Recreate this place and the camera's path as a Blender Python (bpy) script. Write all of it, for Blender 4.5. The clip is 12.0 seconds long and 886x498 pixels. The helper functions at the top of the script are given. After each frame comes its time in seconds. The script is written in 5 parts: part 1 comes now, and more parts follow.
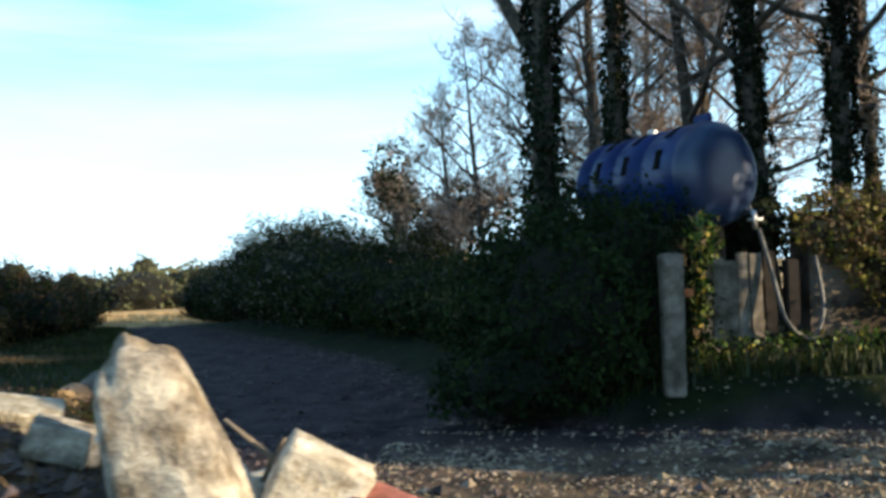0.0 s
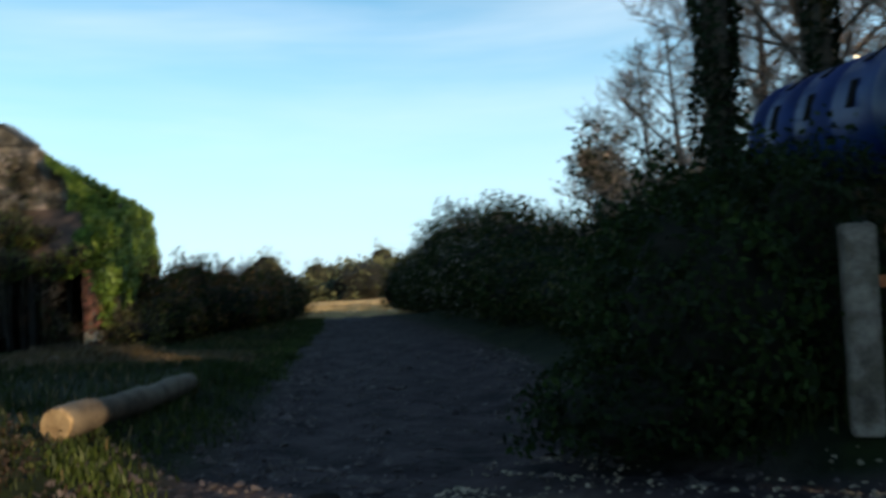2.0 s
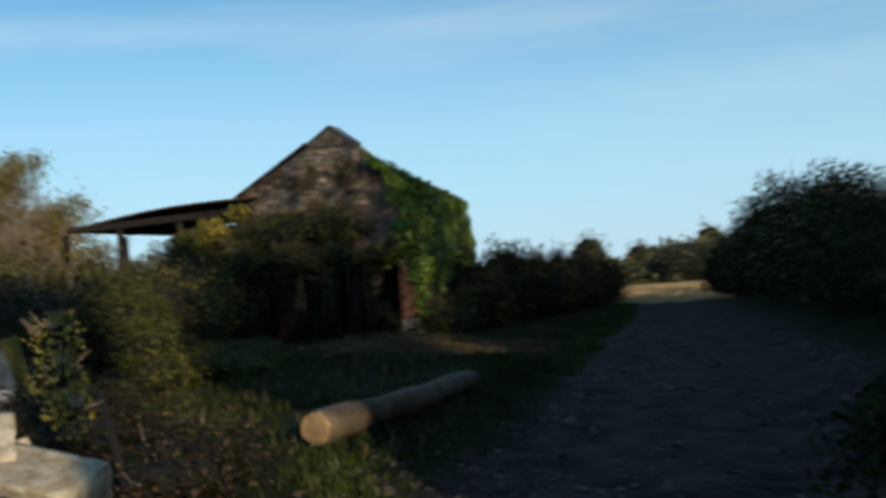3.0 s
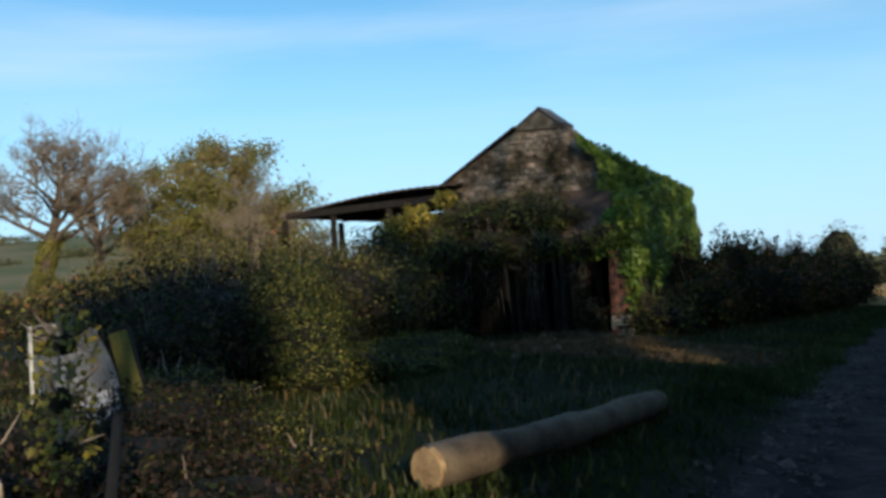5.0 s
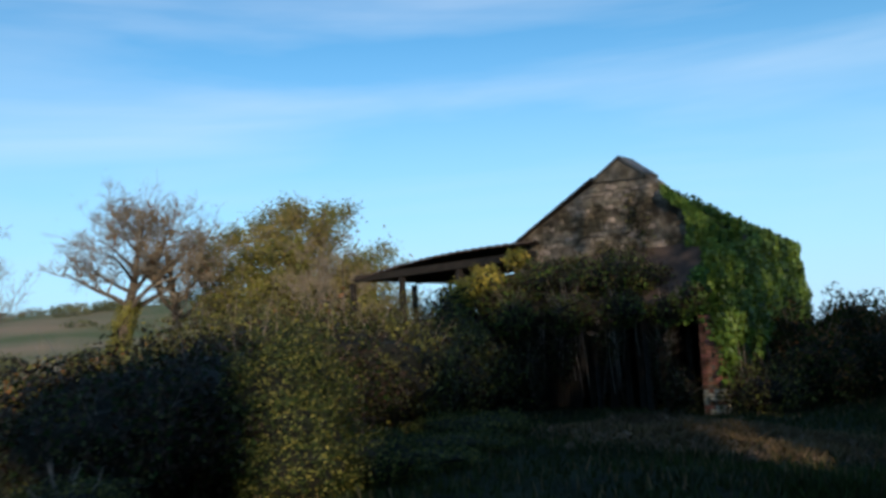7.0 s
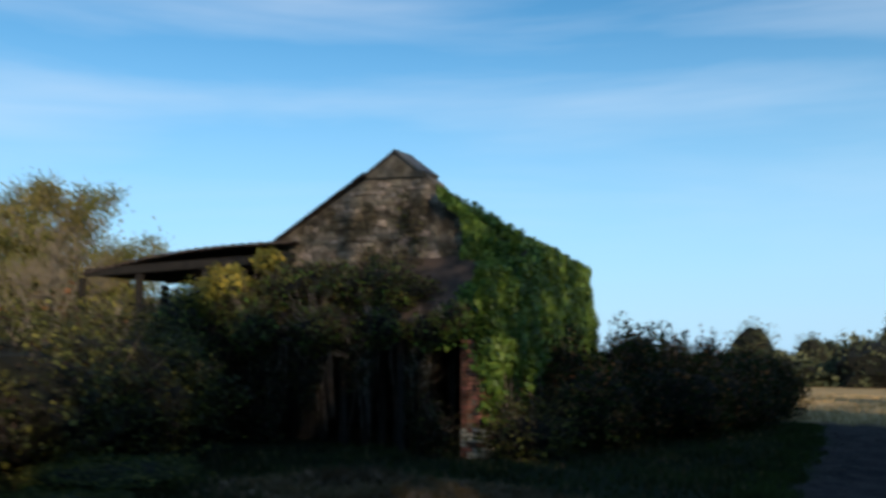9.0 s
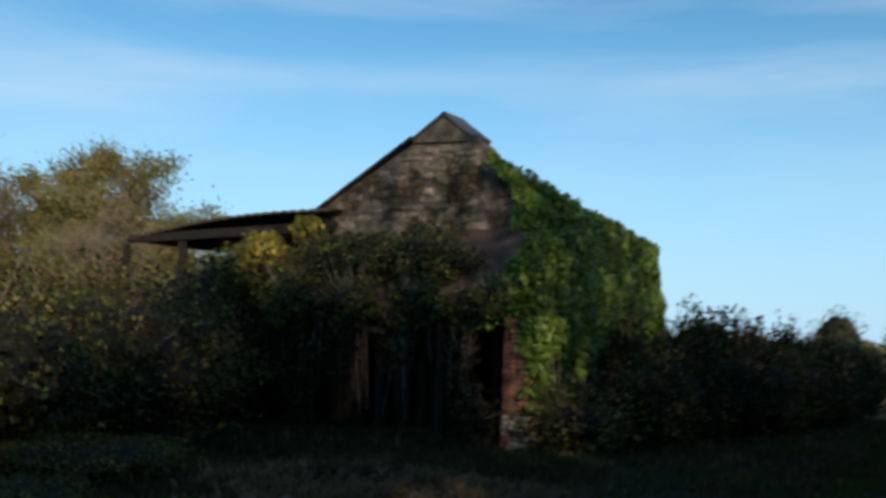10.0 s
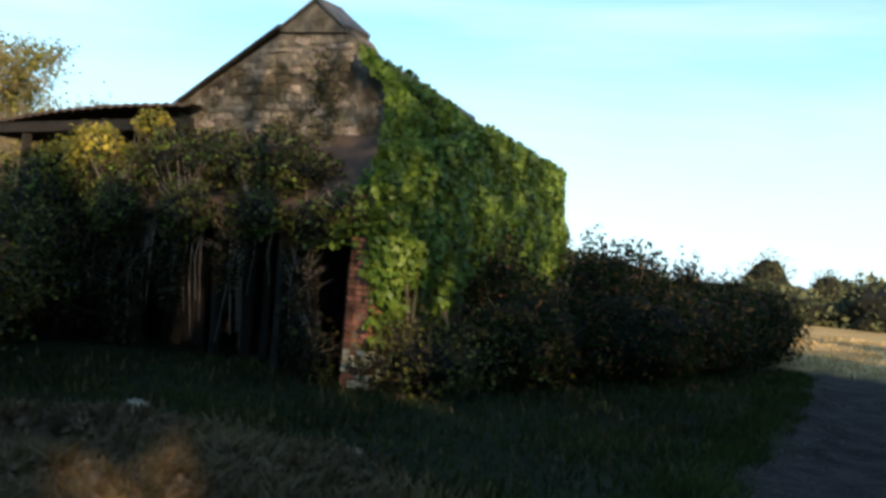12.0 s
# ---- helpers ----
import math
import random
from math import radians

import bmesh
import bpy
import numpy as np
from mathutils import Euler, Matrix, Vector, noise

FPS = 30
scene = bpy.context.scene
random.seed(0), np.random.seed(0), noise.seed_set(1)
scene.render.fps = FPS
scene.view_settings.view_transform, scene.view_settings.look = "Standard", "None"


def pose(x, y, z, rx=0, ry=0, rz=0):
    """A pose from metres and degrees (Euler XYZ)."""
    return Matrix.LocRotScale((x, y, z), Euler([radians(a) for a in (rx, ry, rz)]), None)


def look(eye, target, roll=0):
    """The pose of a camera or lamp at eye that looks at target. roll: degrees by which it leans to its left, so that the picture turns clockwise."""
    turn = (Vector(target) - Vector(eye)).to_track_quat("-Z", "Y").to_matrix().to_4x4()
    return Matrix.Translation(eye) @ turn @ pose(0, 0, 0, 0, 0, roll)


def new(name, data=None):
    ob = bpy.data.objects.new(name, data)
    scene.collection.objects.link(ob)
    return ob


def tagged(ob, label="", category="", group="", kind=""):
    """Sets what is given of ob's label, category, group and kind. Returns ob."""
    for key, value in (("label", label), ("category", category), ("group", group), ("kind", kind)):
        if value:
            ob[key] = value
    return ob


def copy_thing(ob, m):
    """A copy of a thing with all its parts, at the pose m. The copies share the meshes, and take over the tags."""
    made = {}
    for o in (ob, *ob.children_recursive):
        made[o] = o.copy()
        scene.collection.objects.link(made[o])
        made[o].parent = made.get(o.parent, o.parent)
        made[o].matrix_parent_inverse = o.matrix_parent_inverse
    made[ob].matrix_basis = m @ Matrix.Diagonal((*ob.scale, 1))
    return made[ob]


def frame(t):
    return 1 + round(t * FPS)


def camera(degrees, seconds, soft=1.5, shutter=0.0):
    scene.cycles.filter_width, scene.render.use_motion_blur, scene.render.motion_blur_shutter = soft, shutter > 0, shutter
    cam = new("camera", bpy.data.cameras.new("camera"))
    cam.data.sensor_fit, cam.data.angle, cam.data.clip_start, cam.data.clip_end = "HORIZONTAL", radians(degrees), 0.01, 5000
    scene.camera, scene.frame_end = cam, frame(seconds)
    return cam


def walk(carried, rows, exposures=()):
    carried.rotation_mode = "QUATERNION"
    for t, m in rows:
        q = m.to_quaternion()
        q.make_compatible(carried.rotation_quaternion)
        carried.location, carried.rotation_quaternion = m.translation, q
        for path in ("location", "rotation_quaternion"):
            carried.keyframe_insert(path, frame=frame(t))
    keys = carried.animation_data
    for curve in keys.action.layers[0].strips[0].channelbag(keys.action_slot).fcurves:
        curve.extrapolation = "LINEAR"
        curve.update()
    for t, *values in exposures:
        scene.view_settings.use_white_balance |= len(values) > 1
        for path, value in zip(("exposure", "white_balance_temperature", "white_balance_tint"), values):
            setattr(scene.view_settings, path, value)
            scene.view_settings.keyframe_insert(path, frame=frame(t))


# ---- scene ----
cam = camera(53.0, 12.0, soft=3.3, shutter=0.5)
PATH = [
    (0, (0.381, 1.894, 1.405), (0.102, 3.873, 1.457), -2.5),
    (0.5, (0.576, 2.561, 1.389), (0.29, 4.54, 1.434), -0.5),
    (1, (0.773, 3.186, 1.379), (0.451, 5.157, 1.494), -4.1),
    (1.5, (0.953, 3.671, 1.347), (0.351, 5.573, 1.491), -8.6),
    (2, (1.099, 4.118, 1.353), (0.307, 5.953, 1.402), -3.6),
    (2.5, (1.172, 4.558, 1.37), (0.096, 6.242, 1.441), 0.1),
    (3, (1.05, 4.972, 1.416), (-0.342, 6.408, 1.477), -4.8),
    (3.5, (0.872, 5.317, 1.419), (-0.659, 6.6, 1.505), -5.4),
    (5.5, (0.117, 6.607, 1.459), (-1.64, 7.559, 1.558), -1.2),
    (6, (-0.133, 6.982, 1.482), (-1.908, 7.883, 1.669), 2.0),
    (6.5, (-0.495, 7.391, 1.516), (-2.292, 8.25, 1.701), -1.6),
    (7, (-0.927, 7.931, 1.534), (-2.733, 8.76, 1.757), -3.4),
    (9, (-2.983, 10.711, 1.618), (-4.587, 11.881, 1.858), -0.4),
    (9.5, (-3.4, 11.367, 1.621), (-4.928, 12.643, 1.818), 4.0),
    (10, (-3.762, 11.883, 1.617), (-5.465, 12.913, 1.809), 1.4),
    (10.5, (-4.078, 12.371, 1.618), (-5.823, 13.335, 1.778), -1.1),
    (11, (-4.335, 12.96, 1.633), (-6.039, 14.001, 1.758), -2.0),
    (11.5, (-4.51, 13.513, 1.638), (-6.167, 14.631, 1.71), 2.5),
    (12, (-4.672, 14.042, 1.647), (-6.313, 15.184, 1.677), 4.3),
]

# seconds, stops, white balance in kelvin
EXPOSURES = [(0.0, 1.05, 6250), (0.5, 0.6, 6250), (1.0, 0.27, 6500), (1.5, 0.12, 6450), (2.0, 0.32, 6500), (2.5, 0.4, 6600), (3.0, -0.2, 6250), (3.5, 0.27, 6350), (5.5, -0.05, 5800),
             (6.0, 0.15, 6100), (6.5, -0.27, 5650), (7.0, -0.07, 5650), (9.0, -0.15, 5750), (9.5, -0.22, 5800), (10.0, -0.18, 5900), (10.2, 0.12, 6200), (10.5, 1.05, 6450), (10.8, 1.0, 6450), (11.0, 0.6, 6350), (11.5, 1.0, 6650), (12.0, 0.72, 6600)]
walk(cam, [(t, look(eye, target, roll)) for t, eye, target, roll in PATH], [(t, stops, kelvin, 10) for t, stops, kelvin in EXPOSURES])

# ---- world and sun ----
SUN_DIR = Vector((0.96, -0.27, 0.30)).normalized()
world = bpy.data.worlds.new("sky")
scene.world = world
world.use_nodes = True
wn, wl = world.node_tree.nodes, world.node_tree.links
wn.clear()
w_out = wn.new("ShaderNodeOutputWorld")
w_bg = wn.new("ShaderNodeBackground")
w_sky = wn.new("ShaderNodeTexSky")
w_sky.sky_type = "NISHITA"
w_sky.sun_disc = False
w_sky.sun_elevation = math.asin(SUN_DIR.z)
w_sky.sun_rotation = math.atan2(SUN_DIR.x, SUN_DIR.y)
w_sky.air_density, w_sky.dust_density, w_sky.ozone_density = 1.0, 0.2, 2.5
w_bg.inputs["Strength"].default_value = 0.15
# thin high cirrus drawn out along one bearing
w_tc = wn.new("ShaderNodeTexCoord")
w_map = wn.new("ShaderNodeMapping")
w_map.inputs["Rotation"].default_value = (0.0, 0.12, 0.5)
w_map.inputs["Scale"].default_value = (1.1, 1.1, 9.0)
w_noise = wn.new("ShaderNodeTexNoise")
w_noise.inputs["Scale"].default_value = 1.3
w_noise.inputs["Detail"].default_value = 6.0
w_noise.inputs["Distortion"].default_value = 0.4
w_ramp = wn.new("ShaderNodeValToRGB")
w_ramp.color_ramp.elements[0].position = 0.44
w_ramp.color_ramp.elements[1].position = 0.80
w_mul = wn.new("ShaderNodeMath")
w_mul.operation = "MULTIPLY"
w_mul.inputs[1].default_value = 0.55
w_mix = wn.new("ShaderNodeMix")
w_mix.data_type = "RGBA"
w_mix.inputs["B"].default_value = (6.0, 6.3, 6.5, 1)
wl.new(w_tc.outputs["Generated"], w_map.inputs["Vector"])
wl.new(w_map.outputs["Vector"], w_noise.inputs["Vector"])
wl.new(w_noise.outputs["Fac"], w_ramp.inputs["Fac"])
wl.new(w_ramp.outputs["Color"], w_mul.inputs[0])
wl.new(w_mul.outputs[0], w_mix.inputs["Factor"])
w_hsv = wn.new("ShaderNodeHueSaturation")
w_hsv.inputs["Hue"].default_value = 0.485
w_hsv.inputs["Saturation"].default_value = 1.2
wl.new(w_sky.outputs["Color"], w_hsv.inputs["Color"])
wl.new(w_hsv.outputs["Color"], w_mix.inputs["A"])
# pale haze towards the horizon
w_sep = wn.new("ShaderNodeSeparateXYZ")
w_low = wn.new("ShaderNodeMapRange")
w_low.interpolation_type = "SMOOTHSTEP"
w_low.inputs["From Min"].default_value, w_low.inputs["From Max"].default_value = 0.42, -0.02
w_low.inputs["To Max"].default_value = 0.85
w_haze = wn.new("ShaderNodeMix")
w_haze.data_type = "RGBA"
w_haze.inputs["B"].default_value = (3.5, 5.5, 6.8, 1)
wl.new(w_tc.outputs["Generated"], w_sep.inputs["Vector"])
wl.new(w_sep.outputs["Z"], w_low.inputs["Value"])
wl.new(w_low.outputs["Result"], w_haze.inputs["Factor"])
wl.new(w_mix.outputs["Result"], w_haze.inputs["A"])
wl.new(w_haze.outputs["Result"], w_bg.inputs["Color"])
wl.new(w_bg.outputs["Background"], w_out.inputs["Surface"])

sun_data = bpy.data.lights.new("sun", "SUN")
sun_data.energy, sun_data.angle, sun_data.color = 5.0, radians(0.6), (1.0, 0.77, 0.48)
sun = new("sun", sun_data)
sun.matrix_world = look((30, -3, 20), Vector((30, -3, 20)) - SUN_DIR)


# ---- materials ----
def material(name, dark, light, scale=6.0, rough=0.85, bump=0.3, fine=60.0, metal=0.0, random_tint=0.0, island=0.0, trans=0.0, spec=0.3):
    """Two-scale noise between two colours, with fine relief. Random tints vary object by object or leaf by leaf."""
    m = bpy.data.materials.new(name)
    m.use_nodes = True
    n, l = m.node_tree.nodes, m.node_tree.links
    b = n["Principled BSDF"]
    tc = n.new("ShaderNodeTexCoord")
    big = n.new("ShaderNodeTexNoise")
    big.inputs["Scale"].default_value, big.inputs["Detail"].default_value = scale, 8.0
    small = n.new("ShaderNodeTexNoise")
    small.inputs["Scale"].default_value, small.inputs["Detail"].default_value = fine, 4.0
    l.new(tc.outputs["Object"], big.inputs["Vector"])
    l.new(tc.outputs["Object"], small.inputs["Vector"])
    ramp = n.new("ShaderNodeValToRGB")
    ramp.color_ramp.elements[0].position, ramp.color_ramp.elements[1].position = 0.32, 0.68
    ramp.color_ramp.elements[0].color, ramp.color_ramp.elements[1].color = (*dark, 1), (*light, 1)
    add = n.new("ShaderNodeMath")
    add.operation = "MULTIPLY_ADD"
    add.inputs[1].default_value = 0.35
    l.new(small.outputs["Fac"], add.inputs[0])
    sub = n.new("ShaderNodeMath")
    sub.operation = "SUBTRACT"
    sub.inputs[1].default_value = 0.175
    l.new(big.outputs["Fac"], sub.inputs[0])
    l.new(sub.outputs[0], add.inputs[2])
    l.new(add.outputs[0], ramp.inputs["Fac"])
    colour = ramp.outputs["Color"]
    if random_tint or island:
        hsv = n.new("ShaderNodeHueSaturation")
        rng_node = n.new("ShaderNodeObjectInfo") if random_tint else n.new("ShaderNodeNewGeometry")
        source = rng_node.outputs["Random"] if random_tint else rng_node.outputs["Random Per Island"]
        amount = random_tint or island
        val = n.new("ShaderNodeMapRange")
        val.inputs["To Min"].default_value, val.inputs["To Max"].default_value = 1 - amount, 1 + amount
        l.new(source, val.inputs["Value"])
        l.new(val.outputs["Result"], hsv.inputs["Value"])
        hue = n.new("ShaderNodeMapRange")
        hue.inputs["To Min"].default_value, hue.inputs["To Max"].default_value = 0.5 + 0.05 * amount, 0.5 - 0.05 * amount
        l.new(source, hue.inputs["Value"])
        l.new(hue.outputs["Result"], hsv.inputs["Hue"])
        l.new(colour, hsv.inputs["Color"])
        colour = hsv.outputs["Color"]
    l.new(colour, b.inputs["Base Color"])
    b.inputs["Roughness"].default_value, b.inputs["Metallic"].default_value = rough, metal
    b.inputs["Specular IOR Level"].default_value = spec
    if bump:
        bn = n.new("ShaderNodeBump")
        bn.inputs["Strength"].default_value, bn.inputs["Distance"].default_value = bump, 0.03
        l.new(add.outputs[0], bn.inputs["Height"])
        l.new(bn.outputs["Normal"], b.inputs["Normal"])
    if trans:
        tr = n.new("ShaderNodeBsdfTranslucent")
        l.new(colour, tr.inputs["Color"])
        mx = n.new("ShaderNodeMixShader")
        mx.inputs["Fac"].default_value = trans
        l.new(b.outputs["BSDF"], mx.inputs[1])
        l.new(tr.outputs["BSDF"], mx.inputs[2])
        l.new(mx.outputs["Shader"], n["Material Output"].inputs["Surface"])
    return m


# Barn ivy is lightened as sunlit; hedge and dark ivy leaves darkened as shaded.
M_HEDGESHADE = material("shaded_hedge_leaf", (0.0050, 0.0115, 0.0030), (0.0210, 0.0400, 0.0085), 1.2, 0.8, 0, island=0.45, trans=0.25, spec=0.12)
M_IVY = material("ivy_leaf", (0.0403, 0.0747, 0.0092), (0.1495, 0.2300, 0.0322), 1.5, 0.5, 0, island=0.4, trans=0.25, spec=0.3)
M_IVYSHADE = material("shaded_ivy_leaf", (0.0036, 0.0078, 0.0024), (0.0132, 0.0216, 0.0060), 1.5, 0.7, 0, island=0.4, trans=0.15, spec=0.15)
M_BRAMBLE = material("bramble_leaf", (0.022, 0.026, 0.006), (0.082, 0.080, 0.017), 1.0, 0.6, 0, island=0.4, trans=0.25)
M_BRAMBLE_RED = material("russet_bramble_leaf", (0.0120, 0.0075, 0.0042), (0.0390, 0.0240, 0.0128), 1.0, 0.65, 0, island=0.5, trans=0.2)
M_OLIVE = material("olive_leaf", (0.0924, 0.0990, 0.0198), (0.2508, 0.2310, 0.0462), 0.8, 0.6, 0, island=0.4, trans=0.3)
M_BRAMBLE_PALE = material("faded_leaf", (0.10, 0.088, 0.024), (0.25, 0.21, 0.065), 0.8, 0.65, 0, island=0.4, trans=0.3)
M_YELLOW = material("yellow_leaf", (0.22, 0.18, 0.025), (0.46, 0.37, 0.05), 2.0, 0.6, 0, island=0.35, trans=0.3)
M_RUSSET = material("autumn_leaf", (0.10, 0.05, 0.015), (0.22, 0.11, 0.03), 2.0, 0.6, 0, island=0.4, trans=0.3)
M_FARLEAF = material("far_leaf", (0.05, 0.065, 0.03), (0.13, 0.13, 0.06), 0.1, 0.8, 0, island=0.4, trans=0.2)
# Grass blade colour is lowered so the verges look shaded.
M_GRASS = material("grass_blade", (0.0090, 0.0179, 0.0028), (0.0336, 0.0476, 0.0078), 0.6, 0.55, 0, island=0.4, trans=0.3)
M_FRESH = material("fresh_grass_blade", (0.016, 0.030, 0.005), (0.050, 0.072, 0.012), 0.8, 0.55, 0, island=0.4, trans=0.3)
M_STRAW = material("dry_grass", (0.05, 0.034, 0.016), (0.17, 0.12, 0.055), 0.8, 0.7, 0, island=0.4, trans=0.25)
M_STUBBLE = material("cut_stubble", (0.2760, 0.1840, 0.0805), (0.5980, 0.4255, 0.2070), 0.8, 0.8, 0, island=0.3, trans=0.2)
# Near-black filling that stands for the shade deep inside the foliage.
M_INNER_SHADE = material("hedge_inner_shade", (0.003, 0.004, 0.002), (0.012, 0.011, 0.006), 4.0, 0.95, 0.6)
M_BARK = material("bark", (0.035, 0.028, 0.02), (0.12, 0.095, 0.07), 8.0, 0.9, 0.8, 40)
M_TWIG = material("twig_bark", (0.1215, 0.0945, 0.0810), (0.2970, 0.2430, 0.2025), 3.0, 0.85, 0.2)
M_PALETWIG = material("pale_twig_bark", (0.12, 0.095, 0.065), (0.27, 0.22, 0.16), 3.0, 0.85, 0.2)
M_STONE = material("rubble_stone", (0.10, 0.08, 0.064), (0.32, 0.265, 0.21), 5.0, 0.92, 0.8, 45, random_tint=0.4)
M_MORTAR = material("old_mortar", (0.06, 0.048, 0.038), (0.17, 0.14, 0.11), 3.0, 0.95, 0.9, 30)
M_RENDER = material("old_render", (0.0675, 0.0585, 0.0480), (0.1575, 0.1387, 0.1125), 4.0, 0.95, 0.5, 30)
M_BRICK = material("red_brick", (0.1377, 0.0574, 0.0367), (0.2983, 0.1320, 0.0861), 9.0, 0.9, 0.5, 60, random_tint=0.3)
M_SLATE = material("slate", (0.04, 0.04, 0.043), (0.11, 0.105, 0.10), 3.0, 0.6, 0.3, 30, random_tint=0.3)
M_RUST = material("rusted_sheet", (0.03, 0.022, 0.018), (0.09, 0.06, 0.045), 3.0, 0.75, 0.3, 30)
M_TIMBER = material("grey_timber", (0.09, 0.075, 0.062), (0.24, 0.21, 0.175), 6.0, 0.85, 0.5, 50)
# Timber darkened almost to black, carrying the shade of lean-to and shed.
M_SHADETIMBER = material("shaded_dark_timber", (0.0072, 0.0054, 0.0045), (0.0225, 0.0180, 0.0144), 6.0, 0.85, 0.5, 50)
M_CONCRETE = material("weathered_concrete", (0.12, 0.10, 0.078), (0.50, 0.45, 0.36), 7.0, 0.95, 1.0, 38)
M_PALE = material("pale_limestone", (0.28, 0.25, 0.19), (0.58, 0.53, 0.43), 7.0, 0.92, 0.7, 50, random_tint=0.2)
M_SHEET = material("galvanised_sheet", (0.20, 0.20, 0.208), (0.44, 0.44, 0.45), 4.0, 0.45, 0.2, 40, metal=0.35)
M_TANK = material("blue_painted_tank", (0.003, 0.012, 0.060), (0.008, 0.025, 0.105), 3.0, 0.4, 0.08, 60, spec=0.15)
M_TANKEND = material("tank_end_paint", (0.007, 0.020, 0.058), (0.022, 0.040, 0.088), 3.0, 0.30, 0.05, 60, spec=0.45)
M_BLACK = material("black_rubber", (0.012, 0.012, 0.012), (0.035, 0.034, 0.033), 10.0, 0.55, 0.1)
# Flat black for the shade in tank recesses and the dark track ovals.
M_VOID = material("flat_black", (0.004, 0.004, 0.004), (0.012, 0.012, 0.012), 10.0, 0.95, 0.1, spec=0.03)
M_HOSE = material("grey_hose", (0.05, 0.05, 0.05), (0.13, 0.13, 0.125), 10.0, 0.5, 0.1)
M_STEEL = material("dull_steel", (0.25, 0.25, 0.26), (0.5, 0.5, 0.5), 12.0, 0.4, 0.1, metal=0.8)
M_REDRUST = material("orange_rust", (0.20, 0.06, 0.02), (0.42, 0.14, 0.05), 12.0, 0.85, 0.4)
M_WHITE = material("white_paint", (0.28, 0.28, 0.27), (0.5, 0.5, 0.48), 9.0, 0.6, 0.1)
M_LOG = material("barkless_log", (0.0490, 0.0350, 0.0245), (0.1400, 0.1085, 0.0735), 4.0, 0.85, 0.6, 40)
M_LOGEND = material("sawn_log_end", (0.16, 0.10, 0.05), (0.36, 0.25, 0.13), 10.0, 0.85, 0.4, 60)
M_EARTH = material("dug_earth", (0.0473, 0.0311, 0.0203), (0.1890, 0.1283, 0.0810), 3.0, 0.95, 0.9, 30)
M_GRIT = material("pale_grit", (0.10, 0.078, 0.052), (0.34, 0.28, 0.20), 5.0, 0.92, 0.4, island=0.4)
M_CLOD = material("track_stone", (0.022, 0.017, 0.018), (0.11, 0.088, 0.082), 6.0, 0.92, 0.4, island=0.35)


def weathered(m, scale, dark, lo=0.40, hi=0.60, amount=1.0):
    """Lays broad stains with a shape of their own over a material, at real-world size."""
    n, l = m.node_tree.nodes, m.node_tree.links
    b = n["Principled BSDF"]
    old = b.inputs["Base Color"].links[0].from_socket
    at = n.new("ShaderNodeNewGeometry")
    t = n.new("ShaderNodeTexNoise")
    t.inputs["Scale"].default_value, t.inputs["Detail"].default_value, t.inputs["Roughness"].default_value = scale, 7.0, 0.62
    l.new(at.outputs["Position"], t.inputs["Vector"])
    rp = n.new("ShaderNodeMapRange")
    rp.inputs["From Min"].default_value, rp.inputs["From Max"].default_value = lo, hi
    rp.inputs["To Max"].default_value = amount
    l.new(t.outputs["Fac"], rp.inputs["Value"])
    mx = n.new("ShaderNodeMix")
    mx.data_type, mx.blend_type = "RGBA", "MULTIPLY"
    mx.inputs["B"].default_value = (*dark, 1)
    l.new(rp.outputs["Result"], mx.inputs["Factor"])
    l.new(old, mx.inputs["A"])
    l.new(mx.outputs["Result"], b.inputs["Base Color"])


weathered(M_STONE, 1.5, (0.28, 0.27, 0.20), 0.44, 0.56)
weathered(M_MORTAR, 1.5, (0.30, 0.28, 0.22), 0.44, 0.56)
weathered(M_RENDER, 3.5, (0.40, 0.38, 0.33))
weathered(M_BRICK, 4.0, (0.40, 0.36, 0.33), 0.46, 0.60)
weathered(M_TIMBER, 5.0, (0.45, 0.44, 0.38))
weathered(M_SHEET, 6.0, (0.42, 0.34, 0.28), 0.48, 0.62)
weathered(M_CONCRETE, 6.0, (0.45, 0.40, 0.34), 0.46, 0.62)
weathered(M_PALE, 9.0, (0.62, 0.56, 0.46), 0.48, 0.62)


# ---- mesh helpers ----
def mesh_of(name, verts, faces, mat, smooth=False):
    me = bpy.data.meshes.new(name)
    me.from_pydata([tuple(v) for v in verts], [], [tuple(f) for f in faces])
    me.materials.append(mat)
    if smooth:
        me.shade_smooth()
    return me


def quads_mesh(name, verts, mat):
    """A mesh of loose quads from an array of shape (n, 4, 3)."""
    n = len(verts)
    me = bpy.data.meshes.new(name)
    me.vertices.add(4 * n)
    me.vertices.foreach_set("co", np.ascontiguousarray(verts, np.float32).ravel())
    me.loops.add(4 * n)
    me.loops.foreach_set("vertex_index", np.arange(4 * n, dtype=np.int32))
    me.polygons.add(n)
    me.polygons.foreach_set("loop_start", np.arange(0, 4 * n, 4, dtype=np.int32))
    me.polygons.foreach_set("loop_total", np.full(n, 4, np.int32))
    me.materials.append(mat)
    me.update(calc_edges=True)
    return me


def part(name, data, mat, parent, label=""):
    """Links a bmesh or a mesh as one object under a thing or a part."""
    if isinstance(data, bmesh.types.BMesh):
        me = bpy.data.meshes.new(name)
        data.to_mesh(me)
        data.free()
        me.materials.append(mat)
    else:
        me = data
    ob = new(name, me)
    if parent is not None:
        ob.parent = parent
    if label:
        ob["label"] = label
    return ob


def thing(name, m, label, category, group="", kind=""):
    ob = new(name)
    ob.empty_display_size = 0.2
    ob.matrix_basis = m
    return tagged(ob, label, category, group, kind)


